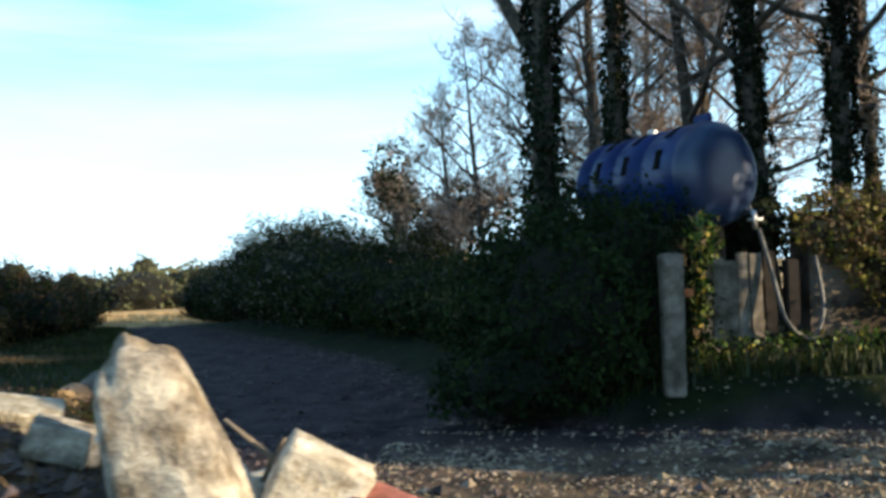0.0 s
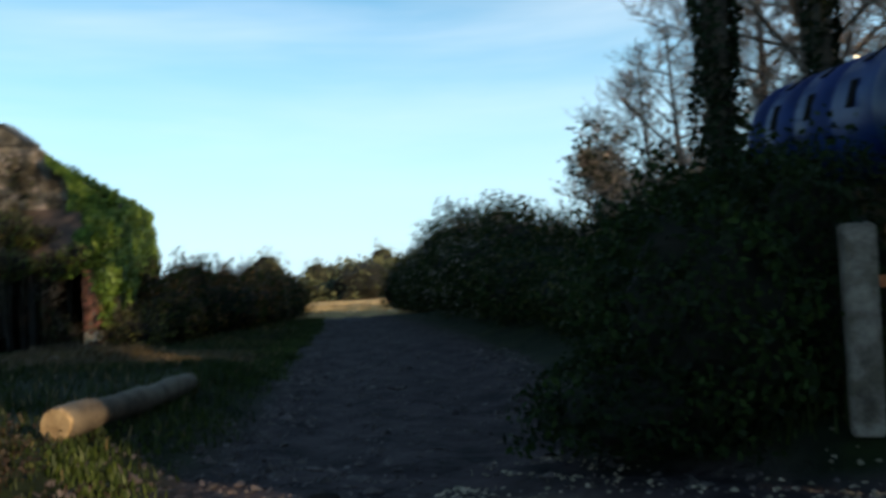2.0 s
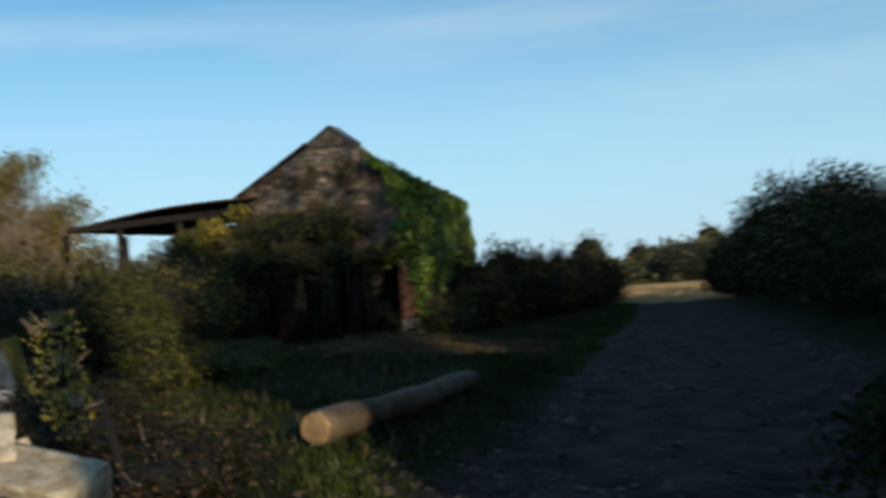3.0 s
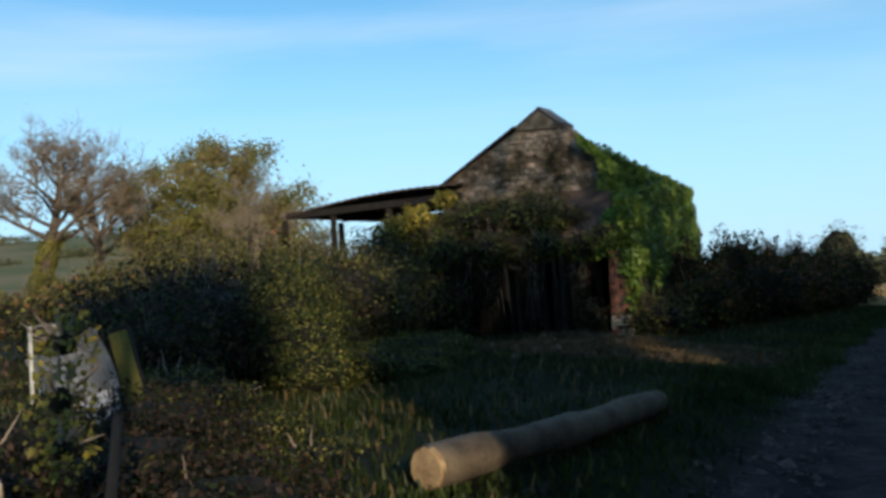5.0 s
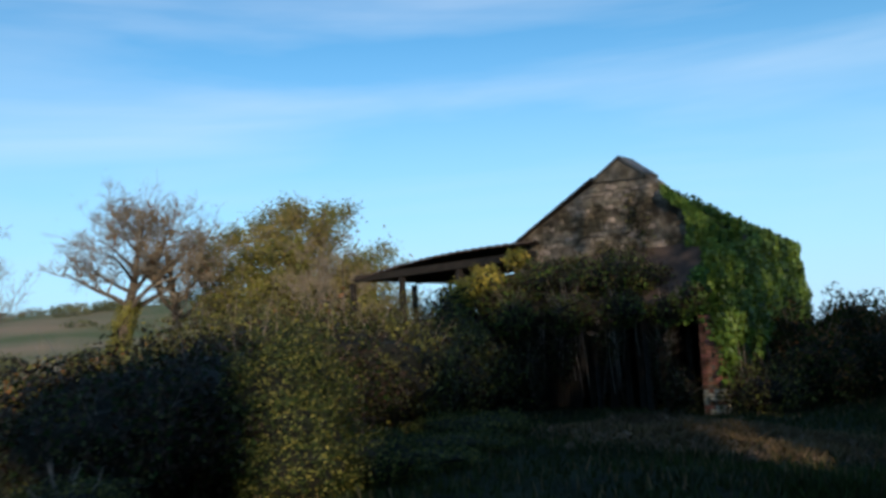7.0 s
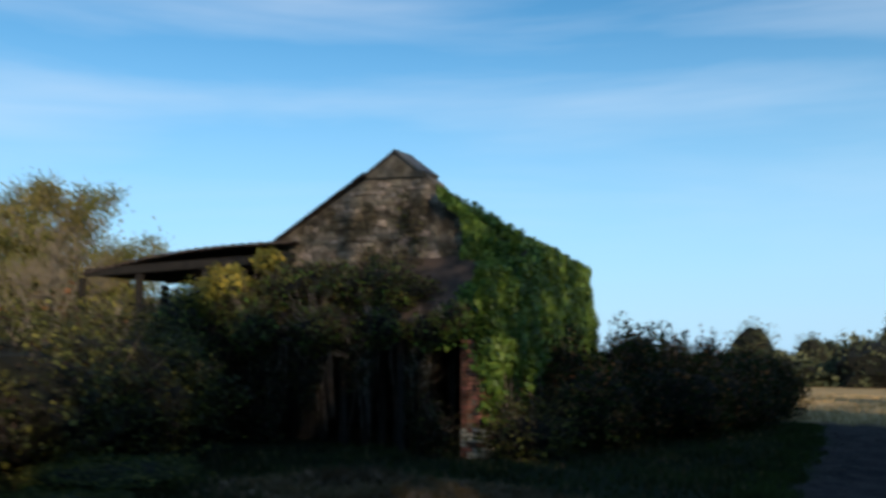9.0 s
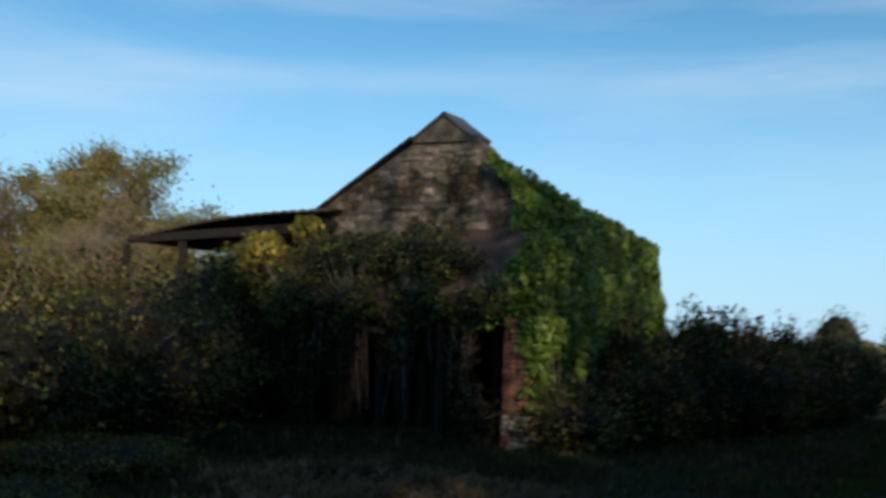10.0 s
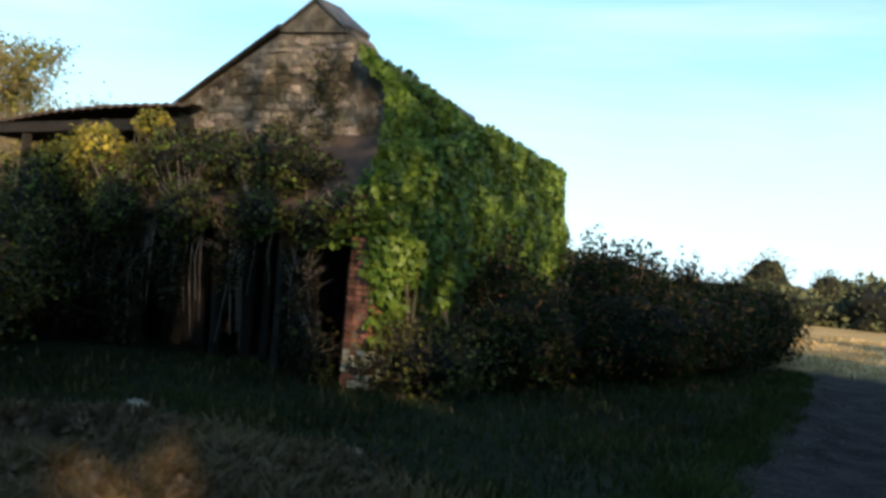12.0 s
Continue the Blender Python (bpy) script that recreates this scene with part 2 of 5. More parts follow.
def box_bm(sx, sy, sz, bevel=0.01, jitter=0.0, seed=1, cuts=0, origin=(0, 0, 0)):
    """A bevelled box standing on z = 0, its corners knocked about by jitter."""
    r = random.Random(seed)
    bm = bmesh.new()
    bmesh.ops.create_cube(bm, size=1)
    for v in bm.verts:
        v.co = Vector((v.co.x * sx, v.co.y * sy, (v.co.z + 0.5) * sz))
        v.co += Vector((r.uniform(-1, 1), r.uniform(-1, 1), r.uniform(-1, 1))) * jitter
    if cuts:
        bmesh.ops.subdivide_edges(bm, edges=bm.edges[:], cuts=cuts, use_grid_fill=True)
        for v in bm.verts:
            v.co += noise.noise_vector(v.co * 7 + Vector((seed, 0, 0))) * jitter * 0.6
    if bevel:
        bmesh.ops.bevel(bm, geom=bm.edges[:] if not cuts else [], offset=bevel, segments=2, affect="EDGES")
    bmesh.ops.translate(bm, verts=bm.verts[:], vec=Vector(origin))
    return bm


class Tubes:
    """Collects tapered tubes into one mesh."""

    def __init__(self):
        self.v, self.f = [], []

    def add(self, pts, radii, sides=5, cap=False):
        pts = [Vector(p) for p in pts]
        base = len(self.v)
        for i, p in enumerate(pts):
            d = (pts[min(i + 1, len(pts) - 1)] - pts[max(i - 1, 0)]).normalized()
            a = d.orthogonal().normalized()
            if i and a.dot(last) < 0.5:
                a = (last - d * last.dot(d)).normalized()
            last = a
            b = d.cross(a)
            for s in range(sides):
                w = 2 * math.pi * s / sides
                self.v.append(p + (a * math.cos(w) + b * math.sin(w)) * radii[i])
        for i in range(len(pts) - 1):
            for s in range(sides):
                q = base + i * sides
                self.f.append((q + s, q + (s + 1) % sides, q + sides + (s + 1) % sides, q + sides + s))
        if cap:
            self.f.append(tuple(base + s for s in range(sides))[::-1])
            self.f.append(tuple(base + (len(pts) - 1) * sides + s for s in range(sides)))

    def mesh(self, name, mat, smooth=True):
        return mesh_of(name, self.v, self.f, mat, smooth)


def leaf_quads(points, normals, size, rng, tilt=0.8, slender=0.6):
    """A kite-shaped leaf at every point, facing roughly along its normal."""
    n = len(points)
    nor = normals + rng.normal(0, tilt, (n, 3))
    nor /= np.linalg.norm(nor, axis=1)[:, None] + 1e-9
    up = rng.normal(0, 1, (n, 3)) + np.array([0, 0, -0.7])
    a = np.cross(nor, up)
    a /= np.linalg.norm(a, axis=1)[:, None] + 1e-9
    b = np.cross(nor, a)
    s = (size * rng.uniform(0.55, 1.35, n))[:, None]
    fold = nor * s * rng.uniform(-0.15, 0.15, (n, 1))
    return np.stack([points - b * s * 0.5, points + a * s * slender * 0.5 + fold, points + b * s * 0.5, points - a * s * slender * 0.5 + fold], axis=1)


def blob_points(blobs, density, rng, shell=0.35, rough=0.36):
    """Points in the outer layer of a union of ellipsoids with a lumpy outline: arrays of places and outward ways."""
    pts, nors = [], []
    for cx, cy, cz, rx, ry, rz in blobs:
        area = 4 * math.pi * ((rx * ry) ** 1.6 / 3 + (rx * rz) ** 1.6 / 3 + (ry * rz) ** 1.6 / 3) ** (1 / 1.6)
        n = int(area * density)
        d = rng.normal(0, 1, (n, 3))
        d /= np.linalg.norm(d, axis=1)[:, None]
        k = 3.1 / max(0.5, min(rx, ry, rz))
        lump = np.sin(d[:, 0] * 5 + cx) * np.sin(d[:, 1] * 6 + cy) + 0.6 * np.sin(d[:, 2] * 11 + d[:, 0] * 9 + cx) + 0.5 * np.sin(d[:, 1] * 17 + k)
        depth = 1 + rough * 0.5 * lump - shell * rng.random(n) ** 1.5 + rng.exponential(0.022, n)
        pts.append(np.array([cx, cy, cz]) + d * depth[:, None] * np.array([rx, ry, rz]))
        nors.append(d / np.array([rx, ry, rz]))
    return np.concatenate(pts), np.concatenate(nors)


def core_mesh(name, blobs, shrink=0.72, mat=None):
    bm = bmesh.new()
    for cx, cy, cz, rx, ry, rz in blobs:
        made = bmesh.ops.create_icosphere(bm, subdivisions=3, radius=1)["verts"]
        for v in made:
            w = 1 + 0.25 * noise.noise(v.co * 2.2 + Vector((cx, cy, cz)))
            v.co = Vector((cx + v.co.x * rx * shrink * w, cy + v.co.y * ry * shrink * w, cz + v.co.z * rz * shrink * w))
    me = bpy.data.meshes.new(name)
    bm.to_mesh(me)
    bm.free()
    me.materials.append(mat or M_INNER_SHADE)
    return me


def bush(name, blobs, mat, density, size, seed, label, category="bush", mats=(), stems=0, group="", core=0.72):
    """A leafy thing of lumpy ellipsoids: near-black core for inner shade, many small leaves, thin stems sticking out.
    """
    rng = np.random.default_rng(seed)
    cx, cy = np.mean([b[0] for b in blobs]), np.mean([b[1] for b in blobs])
    base = Vector((cx, cy, ground_z(cx, cy)))
    ob = thing(name, pose(*base), label, category, group)
    rel = [(b[0] - base.x, b[1] - base.y, b[2] - base.z, *b[3:]) for b in blobs]
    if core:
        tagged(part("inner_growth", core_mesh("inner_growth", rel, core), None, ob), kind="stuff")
    p, nn = blob_points(rel, density, rng)
    gz = 0.02 - 0.15
    keep = p[:, 2] > gz
    p, nn = p[keep], nn[keep]
    nn = nn / (np.linalg.norm(nn, axis=1)[:, None] + 1e-9)
    share = rng.random(len(p))
    edges = np.cumsum([0] + [w for _, w in mats]) if mats else [0]
    rest = share >= edges[-1]
    tagged(part("foliage", quads_mesh("foliage", leaf_quads(p[rest], nn[rest], size, rng), mat), None, ob), kind="stuff")
    for i, (m, w) in enumerate(mats):
        sel = (share >= edges[i]) & (share < edges[i + 1])
        tagged(part("foliage", quads_mesh("foliage", leaf_quads(p[sel], nn[sel], size, rng), m), None, ob), kind="stuff")
    if stems:
        t = Tubes()
        r = random.Random(seed)
        for _ in range(stems):
            b = r.choice(rel)
            a, e = r.uniform(0, 2 * math.pi), r.uniform(0.1, 1.3)
            d = Vector((math.cos(a) * math.cos(e), math.sin(a) * math.cos(e), math.sin(e)))
            p0 = Vector(b[:3]) + Vector((d.x * b[3], d.y * b[4], d.z * b[5])) * 0.5
            ln = r.uniform(0.4, 1.0) * (b[3] + b[5]) * 0.30
            d2 = (d + Vector((r.uniform(-.4, .4), r.uniform(-.4, .4), r.uniform(0, .7)))).normalized()
            pts = [p0, p0 + d * ln * 0.6, p0 + d * ln * 0.6 + d2 * ln * 0.5, p0 + d * ln * 0.7 + d2 * ln * 0.8]
            t.add(pts, [0.010, 0.007, 0.004, 0.002], 3)
        tagged(part("stem_growth", t.mesh("stem_growth", M_TWIG), None, ob), kind="stuff")
    return ob


def tree(name, x, y, height, radius, seed, label, lean=(0, 0), limbs=10, ivy=0.0, ivy_mat=None, crown_from=0.35, spread=0.45, fine=5, mat_twig=None, leaf=None, leaf_n=0, leaf_size=0.1, group="", twist=0.25):
    """A bare tapered trunk with forking limbs and twigs; ivy: how far up the trunk it is clad."""
    r = random.Random(seed)
    rng = np.random.default_rng(seed)
    ob = thing(name, pose(x, y, ground_z(x, y) - 0.05), label, "tree", group)
    trunk, twigs = Tubes(), Tubes()
    tips = []
    n = 9
    pts, rad = [], []
    p = Vector((0, 0, 0))
    for i in range(n + 1):
        f = i / n
        q = Vector((lean[0] * f * height + 0.06 * height * twist * math.sin(3.1 * f + seed), lean[1] * f * height + 0.05 * height * twist * math.sin(4.3 * f + 2 * seed), f * height * 0.92))
        pts.append(q)
        rad.append(radius * (1.25 if i == 0 else 1.0) * (1 - f) ** 0.75 + 0.012)
    trunk.add(pts, rad, 9)

    def shoot(p0, d, ln, r0, level):
        seg = 4 if level < 3 else 3
        path, q, w = [p0], p0, d.copy()
        for s in range(seg):
            w = (w + Vector((r.uniform(-1, 1), r.uniform(-1, 1), r.uniform(-0.7, 1.0))) * (0.22 + 0.07 * level)).normalized()
            q = q + w * ln / seg
            path.append(q)
        radii = [r0 * (1 - 0.8 * s / seg) + 0.0025 for s in range(seg + 1)]
        (trunk if level < 2 else twigs).add(path, radii, 6 if level < 2 else 3)
        tips.extend(path[1:])
        if level >= 4 or ln < 0.22:
            return
        kids = (6, fine, fine, 4)[min(level - 1, 3)]
        for _ in range(kids):
            s = r.uniform(0.25, 1.0)
            i = min(int(s * seg), seg - 1)
            at = path[i].lerp(path[i + 1], s * seg - i)
            side = Vector((r.uniform(-1, 1), r.uniform(-1, 1), r.uniform(-0.35, 0.8)))
            nd = (w * 0.55 + side * 0.85).normalized()
            shoot(at, nd, ln * r.uniform(0.4, 0.62), r0 * (1 - 0.7 * s) * 0.6 + 0.002, level + 1)

    for i in range(limbs):
        f = crown_from + (1 - crown_from) * (i + r.random()) / limbs
        f = min(f, 0.98)
        k = f * n
        j = min(int(k), n - 1)
        at = pts[j].lerp(pts[j + 1], k - j)
        a = i * 2.4 + r.uniform(-0.5, 0.5)
        d = Vector((math.cos(a), math.sin(a), r.uniform(0.25, 0.9))).normalized()
        shoot(at, d, height * spread * (1.1 - 0.75 * f) * r.uniform(0.75, 1.15), rad[j] * 0.5, 1)
    part("trunk", trunk.mesh("trunk", M_BARK), None, ob)
    tagged(part("twig_growth", twigs.mesh("twig_growth", mat_twig or M_TWIG), None, ob), kind="stuff")
    if ivy:
        m = int(ivy * height * radius * 5200)
        f = rng.random(m) * ivy
        k = f * n
        j = np.minimum(k.astype(int), n - 1)
        arr = np.array([tuple(v) for v in pts])
        ax = arr[j] + (arr[j + 1] - arr[j]) * (k - j)[:, None]
        a = rng.random(m) * 2 * math.pi
        rr = np.array(rad)[j] * 1.05 + radius * (0.25 + 0.75 * rng.random(m)) * (0.9 + 0.5 * np.sin(9 * f * height / 3 + 2 * a)) * (1 - 0.45 * f / max(ivy, 0.01))
        q = ax + np.stack([np.cos(a) * rr, np.sin(a) * rr, rng.normal(0, 0.1, m)], 1)
        nn = np.stack([np.cos(a), np.sin(a), np.full(m, 0.2)], 1)
        keep = (np.sin(a * 2 + f * height * 2.1 + seed) + np.sin(f * height * 3.7 - a * 3) + rng.normal(0, 0.5, m)) > -0.75
        q, nn = q[keep], nn[keep]
        part("ivy", quads_mesh("ivy", leaf_quads(q, nn, 0.095, rng), ivy_mat or M_IVYSHADE), None, ob, "dark glossy ivy clinging to the trunk")
    if leaf_n:
        arr = np.array([tuple(v) for v in tips])
        q = arr[rng.integers(0, len(arr), leaf_n)] + rng.normal(0, 0.22, (leaf_n, 3))
        tagged(part("foliage", quads_mesh("foliage", leaf_quads(q, rng.normal(0, 1, (leaf_n, 3)), leaf_size, rng), leaf), None, ob), kind="stuff")
    return ob


# ---- ground ----
LANE_L = [(-1.6, 5.2), (-2.7, 8.2), (-4.1, 11.1), (-5.9, 14.5), (-9.3, 20.6), (-12.3, 26.2), (-15.3, 31.0), (-30, 62)]
LANE_R = [(9.0, 4.0), (8.0, 9.3), (1.2, 9.7), (-0.3, 10.0), (-0.7, 11.2), (-1.8, 13.4), (-3.5, 17.1), (-7.5, 23.3), (-11.1, 28.5), (-13.5, 32.0), (-27, 60)]


def side_x(line, y):
    """The x of a bent line at some y."""
    return float(np.interp(y, [p[1] for p in line], [p[0] for p in line]))


def smooth(a, b, v):
    v = min(1.0, max(0.0, (v - a) / (b - a)))
    return v * v * (3 - 2 * v)


def ground_z(x, y):
    lx, rx = side_x(LANE_L, y), side_x(LANE_R, y)
    z = 0.10 * noise.noise(Vector((x * 0.25, y * 0.25, 0)))
    near = 1 - smooth(45, 90, math.hypot(x + 6, y - 14))
    left = smooth(-0.1, 0.9, lx - x) * (1 - smooth(12, 17, y))
    z += 0.36 * left * near
    bank = smooth(-0.1, 1.8, x - rx) * smooth(8.2, 10.2, y) * (1 - smooth(26, 32, y))
    z += 0.36 * bank * near
    if lx < x < rx and y < 32:
        u = (x - lx) / (rx - lx)
        z += -0.05 * (math.exp(-((u - 0.27) / 0.1) ** 2) + math.exp(-((u - 0.73) / 0.1) ** 2)) + 0.02 * noise.noise(Vector((x * 2.5, y * 2.5, 3)))
    # spoil heaps: under the rubble beside the track, by the old sheet, and the dug heap before the barn
    z += 0.50 * math.exp(-(((x + 1.3) / 1.0) ** 2 + ((y - 5.25) / 0.7) ** 2)) + 0.45 * math.exp(-(((x + 2.9) / 1.0) ** 2 + ((y - 6.1) / 0.8) ** 2))
    z += 0.36 * math.exp(-(((x + 2.0) / 0.6) ** 2 + ((y - 4.95) / 0.5) ** 2)) * (1 + 0.4 * noise.noise(Vector((x * 4, y * 4, 1))))
    z += 0.45 * math.exp(-(((x + 6.6) / 1.5) ** 2 + ((y - 7.4) / 0.9) ** 2))
    heap = math.exp(-(((x + 10.4) / 1.8) ** 2 + ((y - 15.6) / 1.5) ** 2))
    z += heap * (0.28 + 0.20 * noise.noise(Vector((x * 1.7, y * 1.7, 7))) + 0.10 * noise.noise(Vector((x * 5, y * 5, 2))))
    # rising land far off
    z += 41 * math.exp(-((x + 520) / 190) ** 2) * (0.75 + 0.25 * math.sin(y / 130)) * smooth(-400, -200, y) * (1 - smooth(90, 280, y)) if x < -120 else 0
    z += -0.012 * max(0.0, y - 34) * (1 - smooth(60, 90, y)) 
    return z


def axis(lo, hi, step, out, grow=1.28):
    mid = list(np.arange(lo, hi + 1e-6, step))
    a, b, s = [], [], step
    lo2, hi2 = lo, hi
    while hi2 < out:
        s *= grow
        lo2, hi2 = lo2 - s, hi2 + s
        a.append(lo2)
        b.append(hi2)
    return np.array(a[::-1] + mid + b)


def make_ground():
    xs, ys = axis(-22, 6, 0.2, 2500), axis(1, 34, 0.2, 2500)
    verts, kinds = [], []
    for y in ys:
        for x in xs:
            verts.append((x, y, ground_z(x, y)))
            wob = 0.35 * noise.noise(Vector((x * 0.9, y * 0.9, 5)))
            lx, rx = side_x(LANE_L, y), side_x(LANE_R, y)
            lane = smooth(-0.3, 0.3, x - lx + wob) * smooth(-0.3, 0.3, rx - x + wob) * (1 - smooth(30.6, 32.4, y)) if y > -40 else 0.0
            if y < 7.5 and x > -1.5:
                lane = max(lane, 1 - smooth(6, 14, x))
            field = smooth(30.2, 31.4, y + wob) if x > -70 else 0.0
            far = smooth(70, 75, math.hypot(x, y)) * (1 - (1 if (field > 0.5 and y < 160 and abs(x) < 90) else 0))
            earth = math.exp(-(((x + 10.2) / 2.0) ** 2 + ((y - 15.8) / 1.5) ** 2) ** 2)
            earth = max(earth, math.exp(-(((x + 2.2) / 1.3) ** 2 + ((y - 5.4) / 1.0) ** 2) ** 2))
            # Farm entrance takes the lighter earth colour so that it looks sunlit.
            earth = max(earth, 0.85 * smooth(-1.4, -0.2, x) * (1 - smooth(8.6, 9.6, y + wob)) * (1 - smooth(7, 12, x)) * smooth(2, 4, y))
            kinds.append((max(lane, 0.0), field, min(1.0, earth), far))
    nx = len(xs)
    faces = [(j * nx + i, j * nx + i + 1, (j + 1) * nx + i + 1, (j + 1) * nx + i) for j in range(len(ys) - 1) for i in range(nx - 1)]
    m = bpy.data.materials.new("ground_surfaces")
    m.use_nodes = True
    n, l = m.node_tree.nodes, m.node_tree.links
    b = n["Principled BSDF"]
    b.inputs["Roughness"].default_value = 0.95
    b.inputs["Specular IOR Level"].default_value = 0.15
    tc = n.new("ShaderNodeTexCoord")

    def noise_mix(c0, c1, scale, lo=0.35, hi=0.65, squash=None):
        t = n.new("ShaderNodeTexNoise")
        t.inputs["Scale"].default_value, t.inputs["Detail"].default_value = scale, 10.0
        if squash:
            mp = n.new("ShaderNodeMapping")
            mp.inputs["Rotation"].default_value = (0, 0, squash[0])
            mp.inputs["Scale"].default_value = squash[1]
            l.new(tc.outputs["Object"], mp.inputs["Vector"])
            l.new(mp.outputs["Vector"], t.inputs["Vector"])
        else:
            l.new(tc.outputs["Object"], t.inputs["Vector"])
        rp = n.new("ShaderNodeValToRGB")
        rp.color_ramp.elements[0].position, rp.color_ramp.elements[1].position = lo, hi
        rp.color_ramp.elements[0].color, rp.color_ramp.elements[1].color = (*c0, 1), (*c1, 1)
        l.new(t.outputs["Fac"], rp.inputs["Fac"])
        return rp.outputs["Color"], t.outputs["Fac"]

    # Grass and track are darkened below their own colour for the shade there.
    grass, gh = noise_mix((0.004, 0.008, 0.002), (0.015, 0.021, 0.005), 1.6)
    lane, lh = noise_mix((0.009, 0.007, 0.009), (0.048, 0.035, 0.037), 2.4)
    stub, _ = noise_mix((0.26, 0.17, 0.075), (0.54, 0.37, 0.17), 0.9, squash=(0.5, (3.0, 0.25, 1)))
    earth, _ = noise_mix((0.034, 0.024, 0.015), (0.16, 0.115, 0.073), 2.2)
    # Far land is browner and paler, with the haze put into its colour.
    far, _ = noise_mix((0.09, 0.11, 0.05), (0.22, 0.17, 0.11), 0.012, 0.42, 0.58)
    at = n.new("ShaderNodeVertexColor")
    at.layer_name = "surface"
    sep = n.new("ShaderNodeSeparateColor")
    l.new(at.outputs["Color"], sep.inputs["Color"])

    def over(a, bcol, fac):
        mx = n.new("ShaderNodeMix")
        mx.data_type = "RGBA"
        l.new(fac, mx.inputs["Factor"])
        l.new(a, mx.inputs["A"])
        l.new(bcol, mx.inputs["B"])
        return mx.outputs["Result"]

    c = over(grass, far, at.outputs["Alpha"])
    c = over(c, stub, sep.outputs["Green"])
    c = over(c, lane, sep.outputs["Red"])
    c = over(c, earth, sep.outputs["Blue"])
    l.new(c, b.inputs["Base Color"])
    fine = n.new("ShaderNodeTexNoise")
    fine.inputs["Scale"].default_value, fine.inputs["Detail"].default_value = 9.0, 8.0
    l.new(tc.outputs["Object"], fine.inputs["Vector"])
    bn = n.new("ShaderNodeBump")
    bn.inputs["Strength"].default_value, bn.inputs["Distance"].default_value = 0.9, 0.08
    l.new(fine.outputs["Fac"], bn.inputs["Height"])
    l.new(bn.outputs["Normal"], b.inputs["Normal"])
    me = mesh_of("ground", verts, faces, m, True)
    ca = me.color_attributes.new("surface", "FLOAT_COLOR", "POINT")
    ca.data.foreach_set("color", np.array(kinds, np.float32).ravel())
    return tagged(new("ground", me), "stony farm track with grass verges and a stubble field beyond", "ground", kind="structure")


make_ground()


# ---- barn ----
BARN = pose(-17.78, 20.36, 0.0, 0, 0, 24.5)  # x along the gable to the track side, y back along the ridge
HALF, APEX, EAVE, LONG = 2.45, 5.75, 3.55, 8.5
SKEW = 0.185  # the long walls run a little out of square with the gable
LEFT, LEFT_Z = 3.05, 4.12  # the gable runs further on the shed side
barn = thing("barn", BARN, "derelict rubble stone barn with a pointed gable, overgrown with ivy", "barn")


def gable_top(x):
    return APEX - (APEX - EAVE) * x / HALF if x > 0 else APEX + (APEX - LEFT_Z) * x / LEFT


def prism(poly, y0, y1):
    """A slab from a polygon in x and z, between two depths."""
    n = len(poly)
    v = [(x, y0, z) for x, z in poly] + [(x, y1, z) for x, z in poly]
    f = [tuple(range(n)), tuple(range(2 * n - 1, n - 1, -1))] + [(i, i + n, (i + 1) % n + n, (i + 1) % n) for i in range(n)]
    return v, f


# gable wall with a wide opening through it, back wall, side walls
gable = [(-LEFT, -0.2), (-2.2, -0.2), (-2.2, 2.25), (1.8, 2.25), (1.8, -0.2), (HALF, -0.2), (HALF, EAVE + 0.1), (1.15, 4.62), (0.8, 5.08), (0.0, APEX - 0.06), (-0.75, 5.25), (-LEFT, LEFT_Z)]
part("gable_wall", mesh_of("gable_wall", *prism(gable, 0, 0.5), M_MORTAR), None, barn)
back = [(-LEFT, -0.2), (HALF - 0.5, -0.2), (HALF - 0.5, EAVE), (0, 4.85), (-LEFT, EAVE)]
part("back_wall", mesh_of("back_wall", *prism([(x - SKEW * LONG, z) for x, z in back], LONG - 0.5, LONG), M_MORTAR), None, barn)
for sx in (-1, 1):
    bm = box_bm(0.5, LONG - (1.6 if sx > 0 else 1.0), EAVE + 0.1, 0.0, origin=(HALF - 0.25 if sx > 0 else 0.25 - LEFT, LONG / 2 - (0.3 if sx > 0 else 0), -0.2))
    for vert in bm.verts:
        vert.co.x -= SKEW * vert.co.y
    part("side_wall", bm, M_MORTAR, barn)

# render-coated cap of the gable, standing a little proud of the wall
cap = [(-0.74, 5.26), (0.64, 5.16), (0.64, 5.24), (0.0, APEX - 0.02), (-0.74, 5.34)]
part("gable_cap", mesh_of("gable_cap", *prism(cap, -0.06, 0.56), M_RENDER), None, barn, "pale rendered cap with slate coping")
for sx, pitch, run in ((-1, 0.53, 0.90), (1, 0.66, 0.84)):
    bm = box_bm(run, 0.72, 0.05, 0.012)
    bm.transform(Matrix.Translation((sx * 0.42 * run * math.cos(pitch) * 1.1, 0.25, APEX - 0.42 * run * math.sin(pitch) * 1.1)) @ Matrix.Rotation(sx * pitch, 4, "Y") @ Matrix.Translation((0, 0, -0.03)))
    part("coping_slate", bm, M_SLATE, barn)
# verge boards down the left rake
bm = box_bm(2.72, 0.62, 0.08, 0.02)
bm.transform(Matrix.Translation((-1.92, 0.22, 4.70)) @ Matrix.Rotation(-0.485, 4, "Y"))
part("verge", bm, M_SHADETIMBER, barn)


def ridge_z(y):
    return 5.30 - 0.10 * max(0.0, y - 0.5) / (LONG - 0.5) - 0.02 * math.sin(y * 1.1)


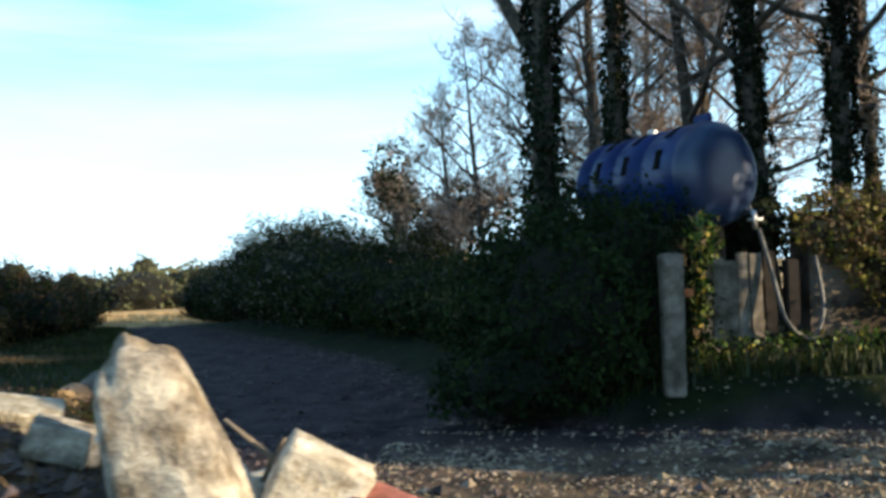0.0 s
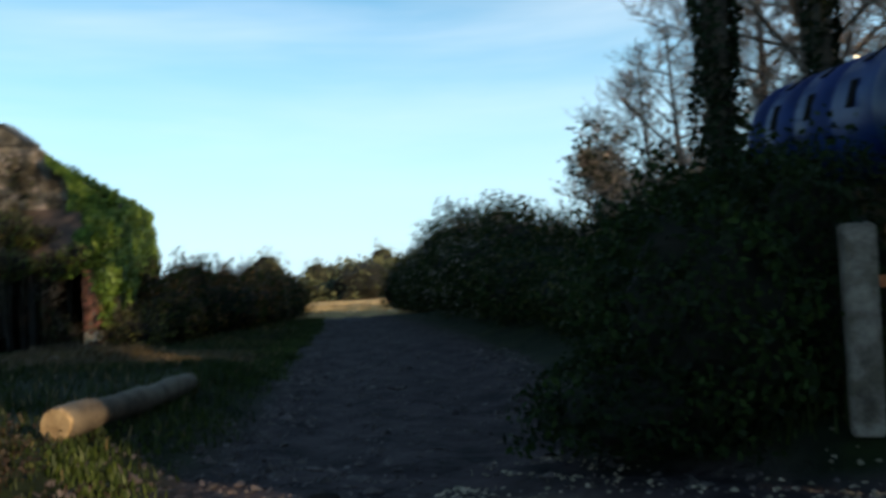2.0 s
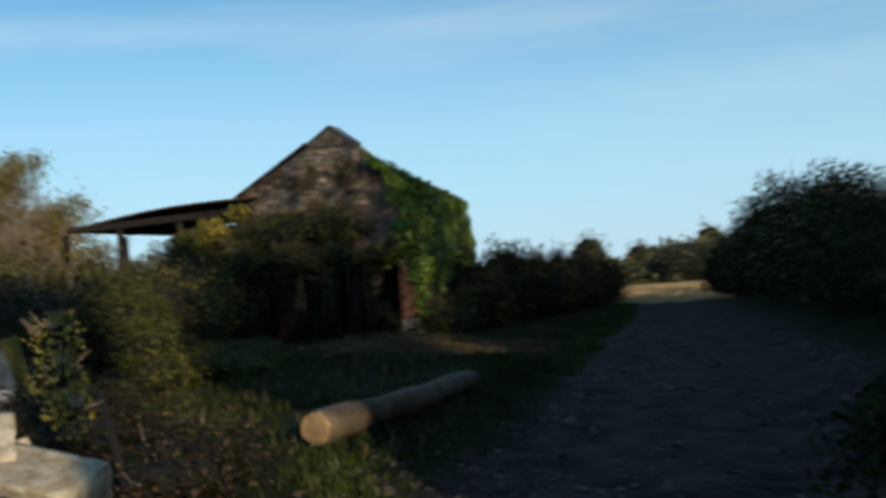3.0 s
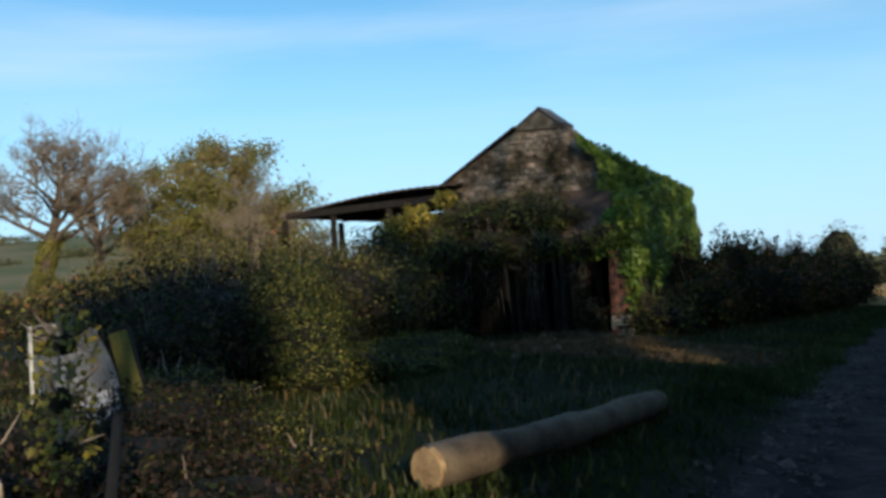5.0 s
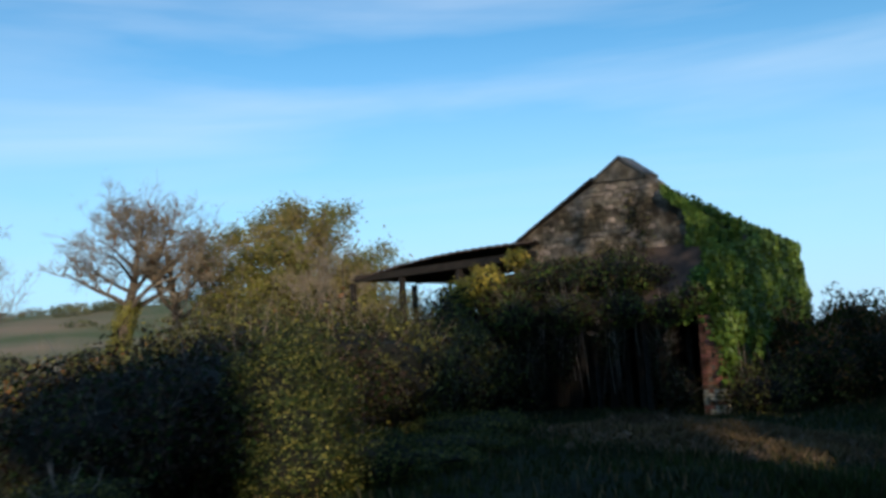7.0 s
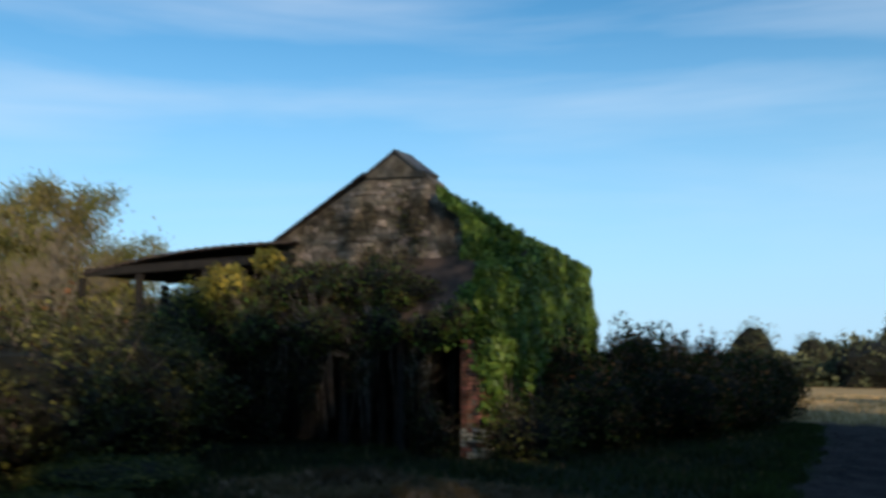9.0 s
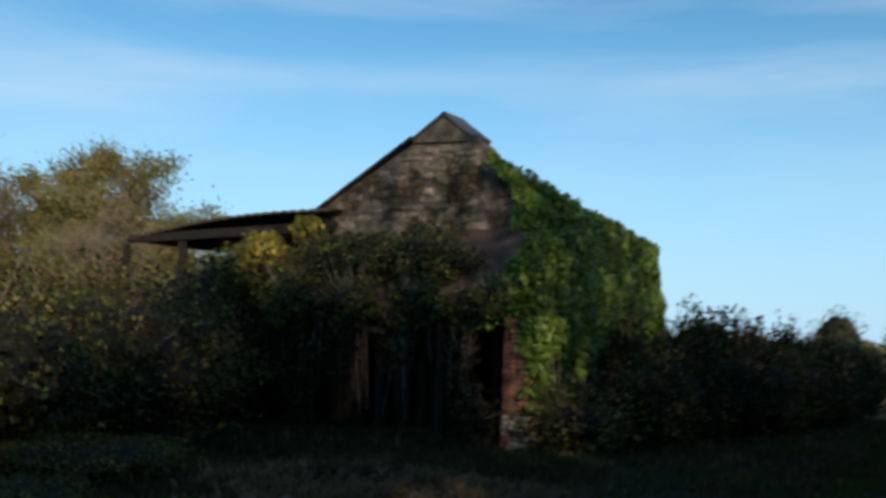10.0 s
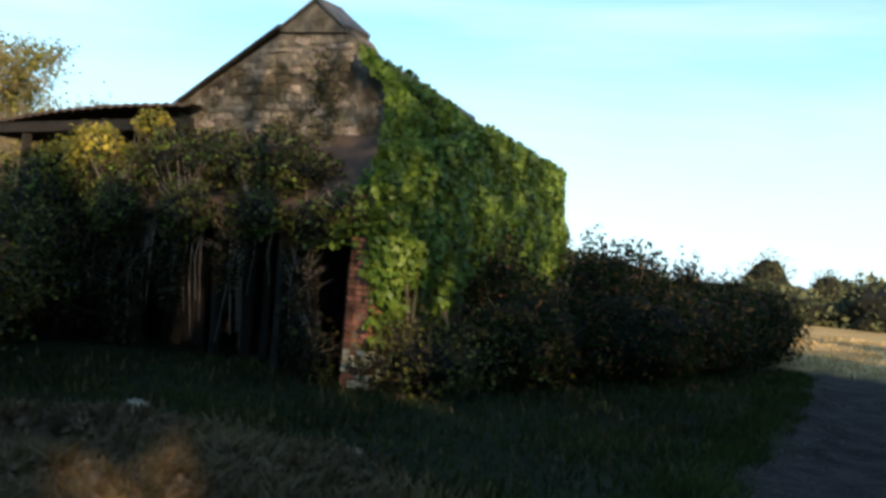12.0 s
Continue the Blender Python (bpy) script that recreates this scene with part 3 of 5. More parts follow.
def roof_mesh(sx, y0=0.5, y1=LONG - 0.6, lift=0.0):
    v, f = [], []
    ny, nx = 10, 4
    for k in (0, 1):
        for j in range(ny + 1):
            y = y0 + (y1 - y0) * j / ny
            for i in range(nx + 1):
                u = i / nx
                x = u * (HALF + 0.2) if sx > 0 else -u * (LEFT + 0.05)
                z = ridge_z(y) * (1 - u) + (EAVE - 0.02) * u - 0.10 * math.sin(math.pi * u) * math.sin(j * 0.9) * 0.3
                v.append((x - SKEW * y, y, z + lift - 0.07 * k))
    w = nx + 1
    off = w * (ny + 1)
    for j in range(ny):
        for i in range(nx):
            a = j * w + i
            f.append((a, a + 1, a + w + 1, a + w))
            f.append((a + off, a + off + w, a + off + w + 1, a + off + 1))
    rim = [i for i in range(w)] + [j * w + nx for j in range(1, ny + 1)] + [ny * w + i for i in range(nx - 1, -1, -1)] + [j * w for j in range(ny - 1, 0, -1)]
    for a, b in zip(rim, rim[1:] + rim[:1]):
        f.append((a, b, b + off, a + off))
    return v, f


for sx in (-1, 1):
    part("roof_slope", mesh_of("roof_slope", *roof_mesh(sx), M_SLATE), None, barn)
ridge = Tubes()
ridge.add([(-SKEW * y, y, ridge_z(y) + 0.03) for y in (0.5, 1.6, 2.8, 4.0, 5.0, LONG - 0.6)], [0.1] * 6, 8, True)
part("ridge_tiles", ridge.mesh("ridge_tiles", M_SLATE), None, barn)

# lean-to against the gable: overgrown sloping roof on a brick pier and posts
PENT_F, PENT_Z0, PENT_Z1 = -1.95, 3.55, 2.14
slab = [(0.0, PENT_Z0), (PENT_F - 0.12, PENT_Z1), (PENT_F - 0.12, PENT_Z1 - 0.09), (0.0, PENT_Z0 - 0.09)]
v = [(x, y, z) for x in (-3.0, 2.85) for y, z in slab]
part("lean_to_roof", mesh_of("lean_to_roof", v, [(0, 1, 2, 3), (7, 6, 5, 4), (0, 4, 5, 1), (1, 5, 6, 2), (2, 6, 7, 3), (3, 7, 4, 0)], M_RUST), None, barn)
part("lintel", box_bm(5.6, 0.18, 0.16, 0.02, 0.01, 3, origin=(-0.1, PENT_F, 1.90)), M_SHADETIMBER, barn)
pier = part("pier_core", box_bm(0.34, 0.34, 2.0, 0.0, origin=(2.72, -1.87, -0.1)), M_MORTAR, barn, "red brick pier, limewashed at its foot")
for i, (x, w, m) in enumerate(((1.35, 0.15, M_SHADETIMBER), (0.15, 0.10, M_SHADETIMBER), (-1.4, 0.14, M_SHADETIMBER), (-2.75, 0.16, M_SHADETIMBER))):
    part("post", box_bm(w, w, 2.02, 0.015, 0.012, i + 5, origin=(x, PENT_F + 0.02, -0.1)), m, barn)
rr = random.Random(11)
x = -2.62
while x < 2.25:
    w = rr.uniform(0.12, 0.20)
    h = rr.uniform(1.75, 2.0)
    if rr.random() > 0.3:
        part("board", box_bm(w, 0.028, h, 0.004, 0.008, int(x * 50) + 300, origin=(x + w / 2, PENT_F + 0.75 + rr.uniform(-0.06, 0.06), rr.uniform(-0.05, 0.1))), M_SHADETIMBER, barn)
    x += w + rr.uniform(0.01, 0.035)

# open shed roof on the far side of the barn, with posts and beams under it
shed = thing("open_shed", BARN, "rusted corrugated open shed roof on posts beside the barn", "shed")
v, f, nx = [], [], 100
for k in (0, 1):
    for j, y in enumerate((-0.35, 2.0, 5.2)):
        for i in range(nx + 1):
            u = i / nx
            x = -HALF + 0.05 - 6.6 * u
            wave = 0.018 * math.sin(i * 2 * math.pi / 4) - 0.05 * k
            v.append((x, y, 4.06 - 0.34 * u + 0.16 * math.sin(math.pi * u) + wave))
w, off = nx + 1, 3 * (nx + 1)
for j in range(2):
    for i in range(nx):
        a = j * w + i
        f += [(a, a + 1, a + w + 1, a + w), (a + off, a + off + w, a + off + w + 1, a + off + 1)]
for i in range(nx):
    f += [(i, i + off, i + off + 1, i + 1), (2 * w + i, 2 * w + i + 1, 2 * w + i + 1 + off, 2 * w + i + off)]
part("roof_sheet", mesh_of("roof_sheet", v, f, M_RUST), None, shed)
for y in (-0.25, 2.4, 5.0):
    part("beam", box_bm(6.5, 0.1, 0.2, 0.01, origin=(-HALF - 3.2, y, 3.62)), M_SHADETIMBER, shed)
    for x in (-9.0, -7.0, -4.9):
        part("post", box_bm(0.14, 0.14, 3.7, 0.01, 0.01, int(x * 3), origin=(x, y, -0.1)), M_SHADETIMBER, shed)

# ---- ivy over the track side of the barn ----
rng = np.random.default_rng(21)


def ivy_patch(n, place):
    """n leaves over a surface: place maps two numbers in 0..1 to a point and a way, or None where it is bare."""
    p, q = [], []
    while len(p) < n:
        hit = place(rng.random(), rng.random())
        if hit:
            p.append(hit[0])
            q.append(hit[1])
    return np.array(p), np.array(q)


def bulge(a, b, s=1.0):
    return 0.28 + 0.26 * noise.noise(Vector((a * 0.9 * s, b * 0.9 * s, 2))) + 0.14 * noise.noise(Vector((a * 3, b * 3, 8)))


def side_ivy(a, b):
    y, z = -0.35 + a * (LONG + 0.9), 0.5 + b * 3.5
    if z > 3.88 - 0.08 * max(0.0, y - 5.2):
        return None
    low = 1.35 + 0.6 * noise.noise(Vector((y * 1.3, 0, 4)))
    if z < low and rng.random() > 0.25 * max(0.0, z / low):
        return None
    d = (bulge(y, z) + 0.25 * math.sin(math.pi * min(1, max(0, (z - 1) / 3.2)))) * (0.35 + 0.65 * rng.random())
    cut = max(0.0, y - LONG + 1.3)  # the far corner is rounded off
    return (HALF + d * 0.8 - SKEW * y - 0.5 * cut * cut, y - 0.2 * cut, z), (1, 0.4 * cut, 0.25)


def end_ivy(a, b):
    x, z = 0.4 + a * 1.4, 0.9 + b * 3.0
    return (x - SKEW * LONG, LONG + bulge(x, z) * 0.9 * rng.random() + 0.1, z), (0.4, 1, 0.2)


def roof_ivy(a, b):
    y, u = 0.1 + a * (LONG + 0.1), b * min(1.0, 1 - 0.20 * max(0.0, a * 8.6 - 7.1))
    edge = 0.66 - 0.10 * noise.noise(Vector((y * 1.2, 1, 1))) - 0.46 * math.exp(-(y / 0.7) ** 2)
    if u < edge:
        return None
    x = u * (HALF + 0.3)
    z = ridge_z(y) * (1 - u) + EAVE * u
    d = bulge(x, y) * 0.62 * rng.random()
    return (x + 0.4 * d - SKEW * y, y, z + d), (0.5, 0, 0.85)


def gable_ivy(a, b):
    x, z = 0.9 + a * (HALF - 0.6), 2.4 + b * 2.6
    if z > gable_top(min(x, HALF)) + 0.12:
        return None
    edge = 1.58 + 0.15 * noise.noise(Vector((z * 1.6, 3, 0))) - 0.5 * smooth(4.1, 4.8, z) + 0.5 * (1 - smooth(2.9, 3.5, z))
    if x < edge:
        return None
    return (x, -bulge(x, z) * 0.8 * rng.random() - 0.02, z), (0.2, -1, 0.2)


def pent_ivy(a, b):
    x, y = 1.5 + a * 1.6, PENT_F - 0.2 + b * 2.0
    if x < 2.15 + 0.5 * noise.noise(Vector((y * 1.4, 9, 0))):
        return None
    z = PENT_Z0 + (PENT_Z1 - PENT_Z0) * (-y / 1.95)
    drop = rng.random() ** 2 * (0.9 if x > 2.75 else 0.35)
    return (x + 0.12 * rng.random(), y - 0.1 * rng.random(), z + bulge(x, y) * 0.7 * rng.random() - drop), (0.6, -0.5, 0.6)


def skirt_ivy(a, b):
    y, z = PENT_F - 0.25 + a * 2.2, 0.5 + b * 2.6
    if z < 1.3 + 0.5 * noise.noise(Vector((y * 2, 5, 0))) and rng.random() > 0.3:
        return None
    return (2.88 + bulge(y, z) * 0.8 * rng.random(), y, z), (1, -0.2, 0.2)


ivy = thing("ivy", BARN, "thick glossy green ivy hanging over the barn wall and roof", "ivy")
for fn, n in ((side_ivy, 29000), (end_ivy, 3500), (roof_ivy, 7000), (gable_ivy, 6000), (pent_ivy, 4200), (skirt_ivy, 5200)):
    p, q = ivy_patch(n, fn)
    tagged(part("foliage", quads_mesh("foliage", leaf_quads(p, q, 0.11, rng, 0.6, 0.8), M_IVY), None, ivy), kind="stuff")
t = Tubes()
rr = random.Random(5)
for i in range(34):
    y = rr.uniform(-1.6, LONG)
    x = (2.9 if y < 0 else HALF - SKEW * y) + 0.1
    z1 = rr.uniform(1.3, 2.4)
    t.add([(x + 0.12, y, -0.1), (x + 0.06 + rr.uniform(-.05, .1), y + rr.uniform(-.2, .2), z1 * 0.5), (x, y + rr.uniform(-.3, .3), z1)], [0.035, 0.025, 0.015], 5)
tagged(part("stem_growth", t.mesh("stem_growth", M_BARK), None, ivy), kind="stuff")
# Both lean-to ends are closed with added walls to keep its inside dark.
bm = box_bm(0.25, 1.9, 3.0, 0.0, origin=(2.72, -0.9, -0.1))
for vv in bm.verts:
    if vv.co.z > 1:
        vv.co.z = PENT_Z0 + (PENT_Z1 - PENT_Z0) * (-vv.co.y / 1.95) - 0.12
part("lean_to_side_wall", bm, M_MORTAR, barn)
part("lean_to_boarding", box_bm(0.05, 1.9, 2.2, 0.0, origin=(-2.95, -0.97, -0.1)), M_SHADETIMBER, barn)

# growth on the little lean-to roof and against the gable foot
def barn_at(x, y):
    q = BARN @ Vector((x, y, 0))
    return q.x, q.y


def barn_blobs(rows):
    return [(*barn_at(x, y), z, rx, ry, rz) for x, y, z, rx, ry, rz in rows]


bush("bramble_tangle", barn_blobs([(-2.6, -1.5, 2.6, 1.0, 0.8, 0.6), (-1.3, -1.2, 2.85, 1.2, 0.95, 0.62), (0.2, -1.2, 2.85, 1.2, 0.95, 0.56), (1.0, -1.4, 2.7, 0.7, 0.7, 0.38), (-3.6, -2.0, 2.1, 1.0, 0.9, 0.9), (-1.9, -2.2, 2.15, 1.2, 0.35, 0.5), (-0.4, -2.2, 2.1, 1.1, 0.3, 0.42), (0.9, -2.15, 2.1, 0.9, 0.25, 0.35), (1.9, -2.1, 2.0, 0.5, 0.25, 0.35), (2.35, -2.0, 2.2, 0.5, 0.3, 0.3), (-2.9, -2.6, 1.2, 0.7, 0.5, 1.0)]),
     M_BRAMBLE, 520, 0.075, 31, "brown and green brambles sprawling over the lean-to roof", "brambles", ((M_BRAMBLE_RED, 0.38), (M_IVY, 0.16), (M_OLIVE, 0.08)), 240, core=0.6)
bush("yellow_shrub", barn_blobs([(-2.75, -1.9, 3.05, 0.55, 0.45, 0.36), (-3.45, -1.9, 2.75, 0.6, 0.5, 0.42), (-2.4, -1.1, 3.55, 0.35, 0.3, 0.25)]), M_YELLOW, 520, 0.085, 32, "yellow-leaved shrub growing beside the barn gable", "shrub", ((M_OLIVE, 0.35),), 30, core=0.5)
bush("bramble_tangle", barn_blobs([(-4.4, -1.6, 1.1, 1.6, 1.5, 1.3), (-6.5, -1.5, 1.1, 2.0, 1.6, 1.35), (-3.4, -2.6, 0.7, 1.0, 1.0, 0.9)]), M_BRAMBLE_RED, 380, 0.075, 33, "dense dark russet brambles in front of the open shed", "brambles", ((M_BRAMBLE, 0.4),), 90)
bush("dry_weeds", barn_blobs([(3.5, -1.6, 0.35, 0.7, 0.9, 0.6), (3.8, 0.2, 0.4, 0.8, 1.3, 0.7), (3.4, 2.2, 0.5, 0.8, 1.4, 0.8), (3.0, 4.2, 0.5, 0.9, 1.4, 0.8), (2.6, 6.0, 0.5, 0.9, 1.2, 0.8)]), M_BRAMBLE, 420, 0.07, 34, "dead brown weeds along the foot of the barn wall", "weeds", ((M_BRAMBLE_RED, 0.3), (M_STRAW, 0.12), (M_OLIVE, 0.18)), 60, core=0.45)


bush("gable_creeper", barn_blobs([(0.2, -0.05, 3.8, 0.7, 0.07, 0.6), (0.1, -0.05, 4.4, 0.4, 0.07, 0.5), (-0.7, -0.05, 3.6, 0.5, 0.07, 0.3)]), M_BRAMBLE_RED, 330, 0.055, 36, "thin brown creeper clinging to the gable stones", "creeper", ((M_BRAMBLE, 0.5), (M_OLIVE, 0.12)), 20, core=0)
bush("hanging_brambles", barn_blobs([(-2.6, -2.25, 0.9, 0.8, 0.4, 1.3), (-1.5, -2.2, 0.8, 0.7, 0.3, 1.2), (-0.6, -2.15, 1.3, 0.5, 0.22, 0.7), (0.5, -2.1, 1.55, 0.6, 0.2, 0.45), (1.75, -2.1, 1.0, 0.35, 0.2, 0.95), (2.15, -2.25, 0.35, 0.4, 0.3, 0.5)]), M_BRAMBLE_RED, 420, 0.07, 35, "dark russet brambles hanging across the open lean-to front", "brambles", ((M_BRAMBLE, 0.2), (M_IVYSHADE, 0.3)), 90, core=0)
t = Tubes()
rr = random.Random(19)
for i in range(26):
    x, z1 = rr.uniform(-2.4, 2.2), rr.uniform(0.2, 1.2)
    t.add([(x, PENT_F - 0.12, 1.98), (x + rr.uniform(-.08, .08), PENT_F - 0.16, (z1 + 1.98) / 2), (x + rr.uniform(-.15, .15), PENT_F - 0.14, z1)], [0.010, 0.008, 0.005], 4)
tagged(part("stem_growth", t.mesh("stem_growth", M_TWIG), None, ivy), kind="stuff")


# ---- hedges and brambles ----
def line_blobs(rows):
    """Rows of x, y, top, width: an ellipsoid from below the ground up to the top."""
    return [(x, y, ground_z(x, y) + top * 0.42, w, w, top * 0.58) for x, y, top, w in rows]


bush("ivy_bank", line_blobs([(0.95, 10.65, 1.75, 0.7), (0.4, 10.5, 1.65, 0.9), (0.1, 11.4, 1.8, 0.9), (0.7, 12.1, 1.9, 1.0), (-0.1, 10.2, 0.7, 0.8)]), M_HEDGESHADE, 900, 0.065, 41, "dark ivy-covered bank beneath the raised tank", "hedge", ((M_IVYSHADE, 0.35),), 0)
bush("hedge_bank", line_blobs([(0.0, 12.8, 1.6, 1.2), (-0.2, 14.4, 1.25, 1.3), (-0.9, 16.4, 1.15, 1.5), (-2.2, 18.6, 1.3, 1.6), (-3.9, 20.8, 1.6, 1.6)]), M_HEDGESHADE, 480, 0.075, 42, "overgrown dark green hedge bank along the track", "hedge", ((M_BRAMBLE, 0.25),), 20)
bush("hawthorn_hedge", line_blobs([(-5.3, 23.0, 2.3, 1.7), (-6.6, 25.0, 2.6, 1.8), (-8.0, 27.2, 2.7, 1.8), (-9.5, 29.2, 2.4, 1.5), (-4.2, 24.5, 2.2, 2.0), (-10.6, 30.6, 1.9, 1.1), (-11.7, 31.6, 2.0, 1.0), (-12.8, 32.6, 1.9, 0.9)]), M_HEDGESHADE, 420, 0.08, 43, "tall unkempt hawthorn hedge at the field gateway", "hedge", ((M_TWIG, 0.10), (M_BRAMBLE, 0.2)), 160)
bush("roadside_hedge", line_blobs([(-14.6, 22.5, 1.5, 1.2), (-14.4, 24.4, 1.55, 1.3), (-14.9, 26.3, 1.55, 1.3), (-15.8, 28.0, 1.6, 1.3), (-16.6, 29.4, 1.8, 1.1), (-16.8, 30.6, 1.7, 1.0), (-17.0, 31.6, 1.6, 0.9), (-15.3, 22.6, 2.1, 0.55), (-14.9, 24.0, 1.95, 0.45), (-15.2, 25.6, 2.0, 0.4), (-15.6, 27.2, 2.05, 0.4)]), M_HEDGESHADE, 420, 0.08, 44, "low dark hedge between the barn and the field", "hedge", ((M_RUSSET, 0.12), (M_BRAMBLE_RED, 0.25)), 110)
bush("elder_bush", line_blobs([(-18.6, 28.2, 2.5, 1.1), (-17.4, 28.0, 2.0, 0.8)]), M_HEDGESHADE, 200, 0.12, 45, "dark elder bush behind the barn corner", "bush", ((M_RUSSET, 0.1),), 40)
bush("bramble_mound", line_blobs([(-10.6, 9.1, 1.35, 1.9), (-12.4, 10.4, 1.45, 1.9), (-9.8, 9.9, 0.9, 1.1), (-9.6, 8.6, 1.1, 1.2)]), M_BRAMBLE_RED, 480, 0.065, 46, "dark rounded bramble mound beside the yard", "brambles", ((M_BRAMBLE, 0.15), (M_HEDGESHADE, 0.25)), 60)
bush("bramble_mound", line_blobs([(-14.2, 12.4, 1.7, 1.7), (-16.6, 14.2, 2.1, 1.9), (-18.8, 14.8, 2.2, 2.0), (-17.0, 11.2, 2.0, 2.2), (-21.0, 12.6, 2.4, 2.6)]), M_BRAMBLE, 320, 0.075, 47, "sprawling olive and brown bramble thicket", "brambles", ((M_BRAMBLE_RED, 0.22), (M_OLIVE, 0.15)), 90)
# Fresh and olive leaves are mixed in to brighten this edge as sunlit.
bush("grassy_edge", line_blobs([(-8.55, 9.95, 0.55, 0.5), (-8.95, 10.0, 0.95, 0.6), (-9.35, 10.0, 1.35, 0.6), (-9.8, 10.2, 1.55, 0.7), (-8.9, 10.7, 0.5, 0.6), (-9.7, 11.6, 0.2, 0.6), (-10.8, 12.4, 0.2, 0.8), (-12.4, 13.4, 0.3, 0.9)]), M_GRASS, 2600, 0.030, 48, "yellow-green grass on the mound edge, brightened for sunlight", "grass", ((M_FRESH, 0.3), (M_OLIVE, 0.3)), 0)
bush("leafy_briar", [(-3.42, 6.78, 1.28, 0.14, 0.14, 0.13), (-3.30, 6.74, 1.08, 0.13, 0.13, 0.16), (-3.16, 6.72, 0.92, 0.12, 0.12, 0.12)], M_OLIVE, 900, 0.032, 49, "yellow-green leafy briar growing from the spoil heap", "shrub", ((M_YELLOW, 0.25),), 30, core=0.3)
bush("verge_weeds", line_blobs([(-4.8, 8.35, 0.12, 0.35), (-5.4, 8.2, 0.16, 0.4), (-6.1, 8.1, 0.2, 0.4), (-6.9, 8.1, 0.26, 0.4), (-7.7, 8.0, 0.26, 0.45)]), M_GRASS, 1900, 0.028, 50, "bright yellow-green weeds along the verge by the old fence", "weeds", ((M_OLIVE, 0.35), (M_BRAMBLE_RED, 0.2)), 12, core=0.4)
bush("bramble_mound", line_blobs([(-4.3, 7.2, 0.5, 0.7), (-5.0, 6.7, 0.5, 0.7), (-4.0, 6.4, 0.45, 0.6), (-3.5, 7.4, 0.36, 0.6), (-2.95, 7.05, 0.32, 0.5), (-5.1, 7.5, 0.42, 0.6), (-2.7, 7.7, 0.2, 0.5)]), M_BRAMBLE_RED, 1100, 0.032, 53, "dark trailing brambles over the spoil heap", "brambles", ((M_IVYSHADE, 0.3), (M_BRAMBLE, 0.06)), 6, core=0.5)
for i, (x, y, h) in enumerate(((-37.6, 17.6, 7.8), (-38.8, 16.2, 7.0), (-37.2, 18.9, 7.6), (-39.2, 18.2, 8.2), (-35.6, 19.6, 5.2), (-36.2, 16.6, 6.4), (-38.4, 14.7, 6.6), (-36.4, 20.9, 5.8))):
    tree("willow_shrub", x, y, h, 0.10, 151 + i, "tall feathery olive-brown willow shrub in the scrub", (0.02 * math.sin(i), 0.03 * math.cos(i)), 15, 0, crown_from=0.06, spread=0.40, fine=5, mat_twig=M_PALETWIG, leaf=M_BRAMBLE_PALE if i % 4 == 0 else M_OLIVE, leaf_n=8000, leaf_size=0.13, group="willow shrubs in the scrub", twist=0.5)
bush("willow_undergrowth", [(-37.5, 17.2, 1.6, 3.2, 2.6, 2.2), (-35.0, 19.6, 1.5, 2.4, 2.2, 1.9)], M_BRAMBLE, 110, 0.15, 51, "dark undergrowth at the foot of the willows", "scrub", ((M_OLIVE, 0.4),), 60)
bush("scrub", [(-30, 12.5, 0.8, 4.5, 2.5, 1.6), (-27, 15.5, 1.2, 3.5, 2.2, 2.0), (-36, 9, 0.6, 4.0, 2.5, 1.3)], M_BRAMBLE, 60, 0.17, 52, "rough brown scrub across the waste ground", "scrub", ((M_RUSSET, 0.3), (M_OLIVE, 0.2)), 120)

# ---- trees ----
ash = tree("ivy_clad_tree", 0.3, 14.4, 12.5, 0.18, 61, "tall ivy-clad ash tree standing behind the tank", (-0.01, 0.0), 12, 0.62, crown_from=0.34, spread=0.36)
tree("ivy_clad_tree", 1.2, 16.2, 13.5, 0.14, 62, "straight ivy-clad tree with a bare crown", (0.0, 0.0), 12, 0.55, crown_from=0.4, spread=0.35)
t = Tubes()
t.add([(0.3, 14.4, 4.2), (-0.1, 14.35, 4.65), (-0.42, 14.3, 5.3), (-0.6, 14.3, 6.3)], [0.14, 0.11, 0.09, 0.06], 7)
limb = part("limb", t.mesh("limb", M_BARK), None, ash)
limb.matrix_basis = ash.matrix_basis.inverted()
wood = "bare woodland trees behind the tank"
first = [tree("woodland_tree", 4.4, 16.0, 12, 0.17, 63, "bare woodland tree wrapped in dark ivy", (0.01, 0), 12, 0.65, spread=0.34, group=wood),
         tree("woodland_tree", 2.7, 19.0, 12, 0.15, 64, "slender bare woodland tree", (-0.03, 0.02), 14, 0.12, crown_from=0.2, spread=0.34, fine=6, group=wood),
         tree("woodland_tree", -1.9, 26.6, 7.6, 0.10, 65, "small bare tree with fine spreading twigs", (-0.03, 0), 16, 0.15, crown_from=0.12, spread=0.36, group=wood)]
rr = random.Random(77)
for x, y, k, s in ((6.2, 17.5, 0, 1.05), (0.9, 20.4, 2, 1.1), (3.6, 23.0, 1, 1.0), (1.2, 23.0, 1, 0.9), (-2.9, 28.0, 2, 0.9),
                   (2.5, 28.0, 2, 1.4), (5.2, 25.0, 1, 1.0), (7.5, 24.0, 0, 1.1), (4.8, 29.0, 2, 1.5), (7.6, 19.6, 1, 1.0), (3.55, 16.6, 0, 1.0), (0.2, 24.0, 2, 1.3)):
    copy_thing(first[k], pose(x, y, ground_z(x, y) - 0.05, 0, 0, rr.uniform(0, 360)) @ Matrix.Diagonal((s, s, s, 1)))
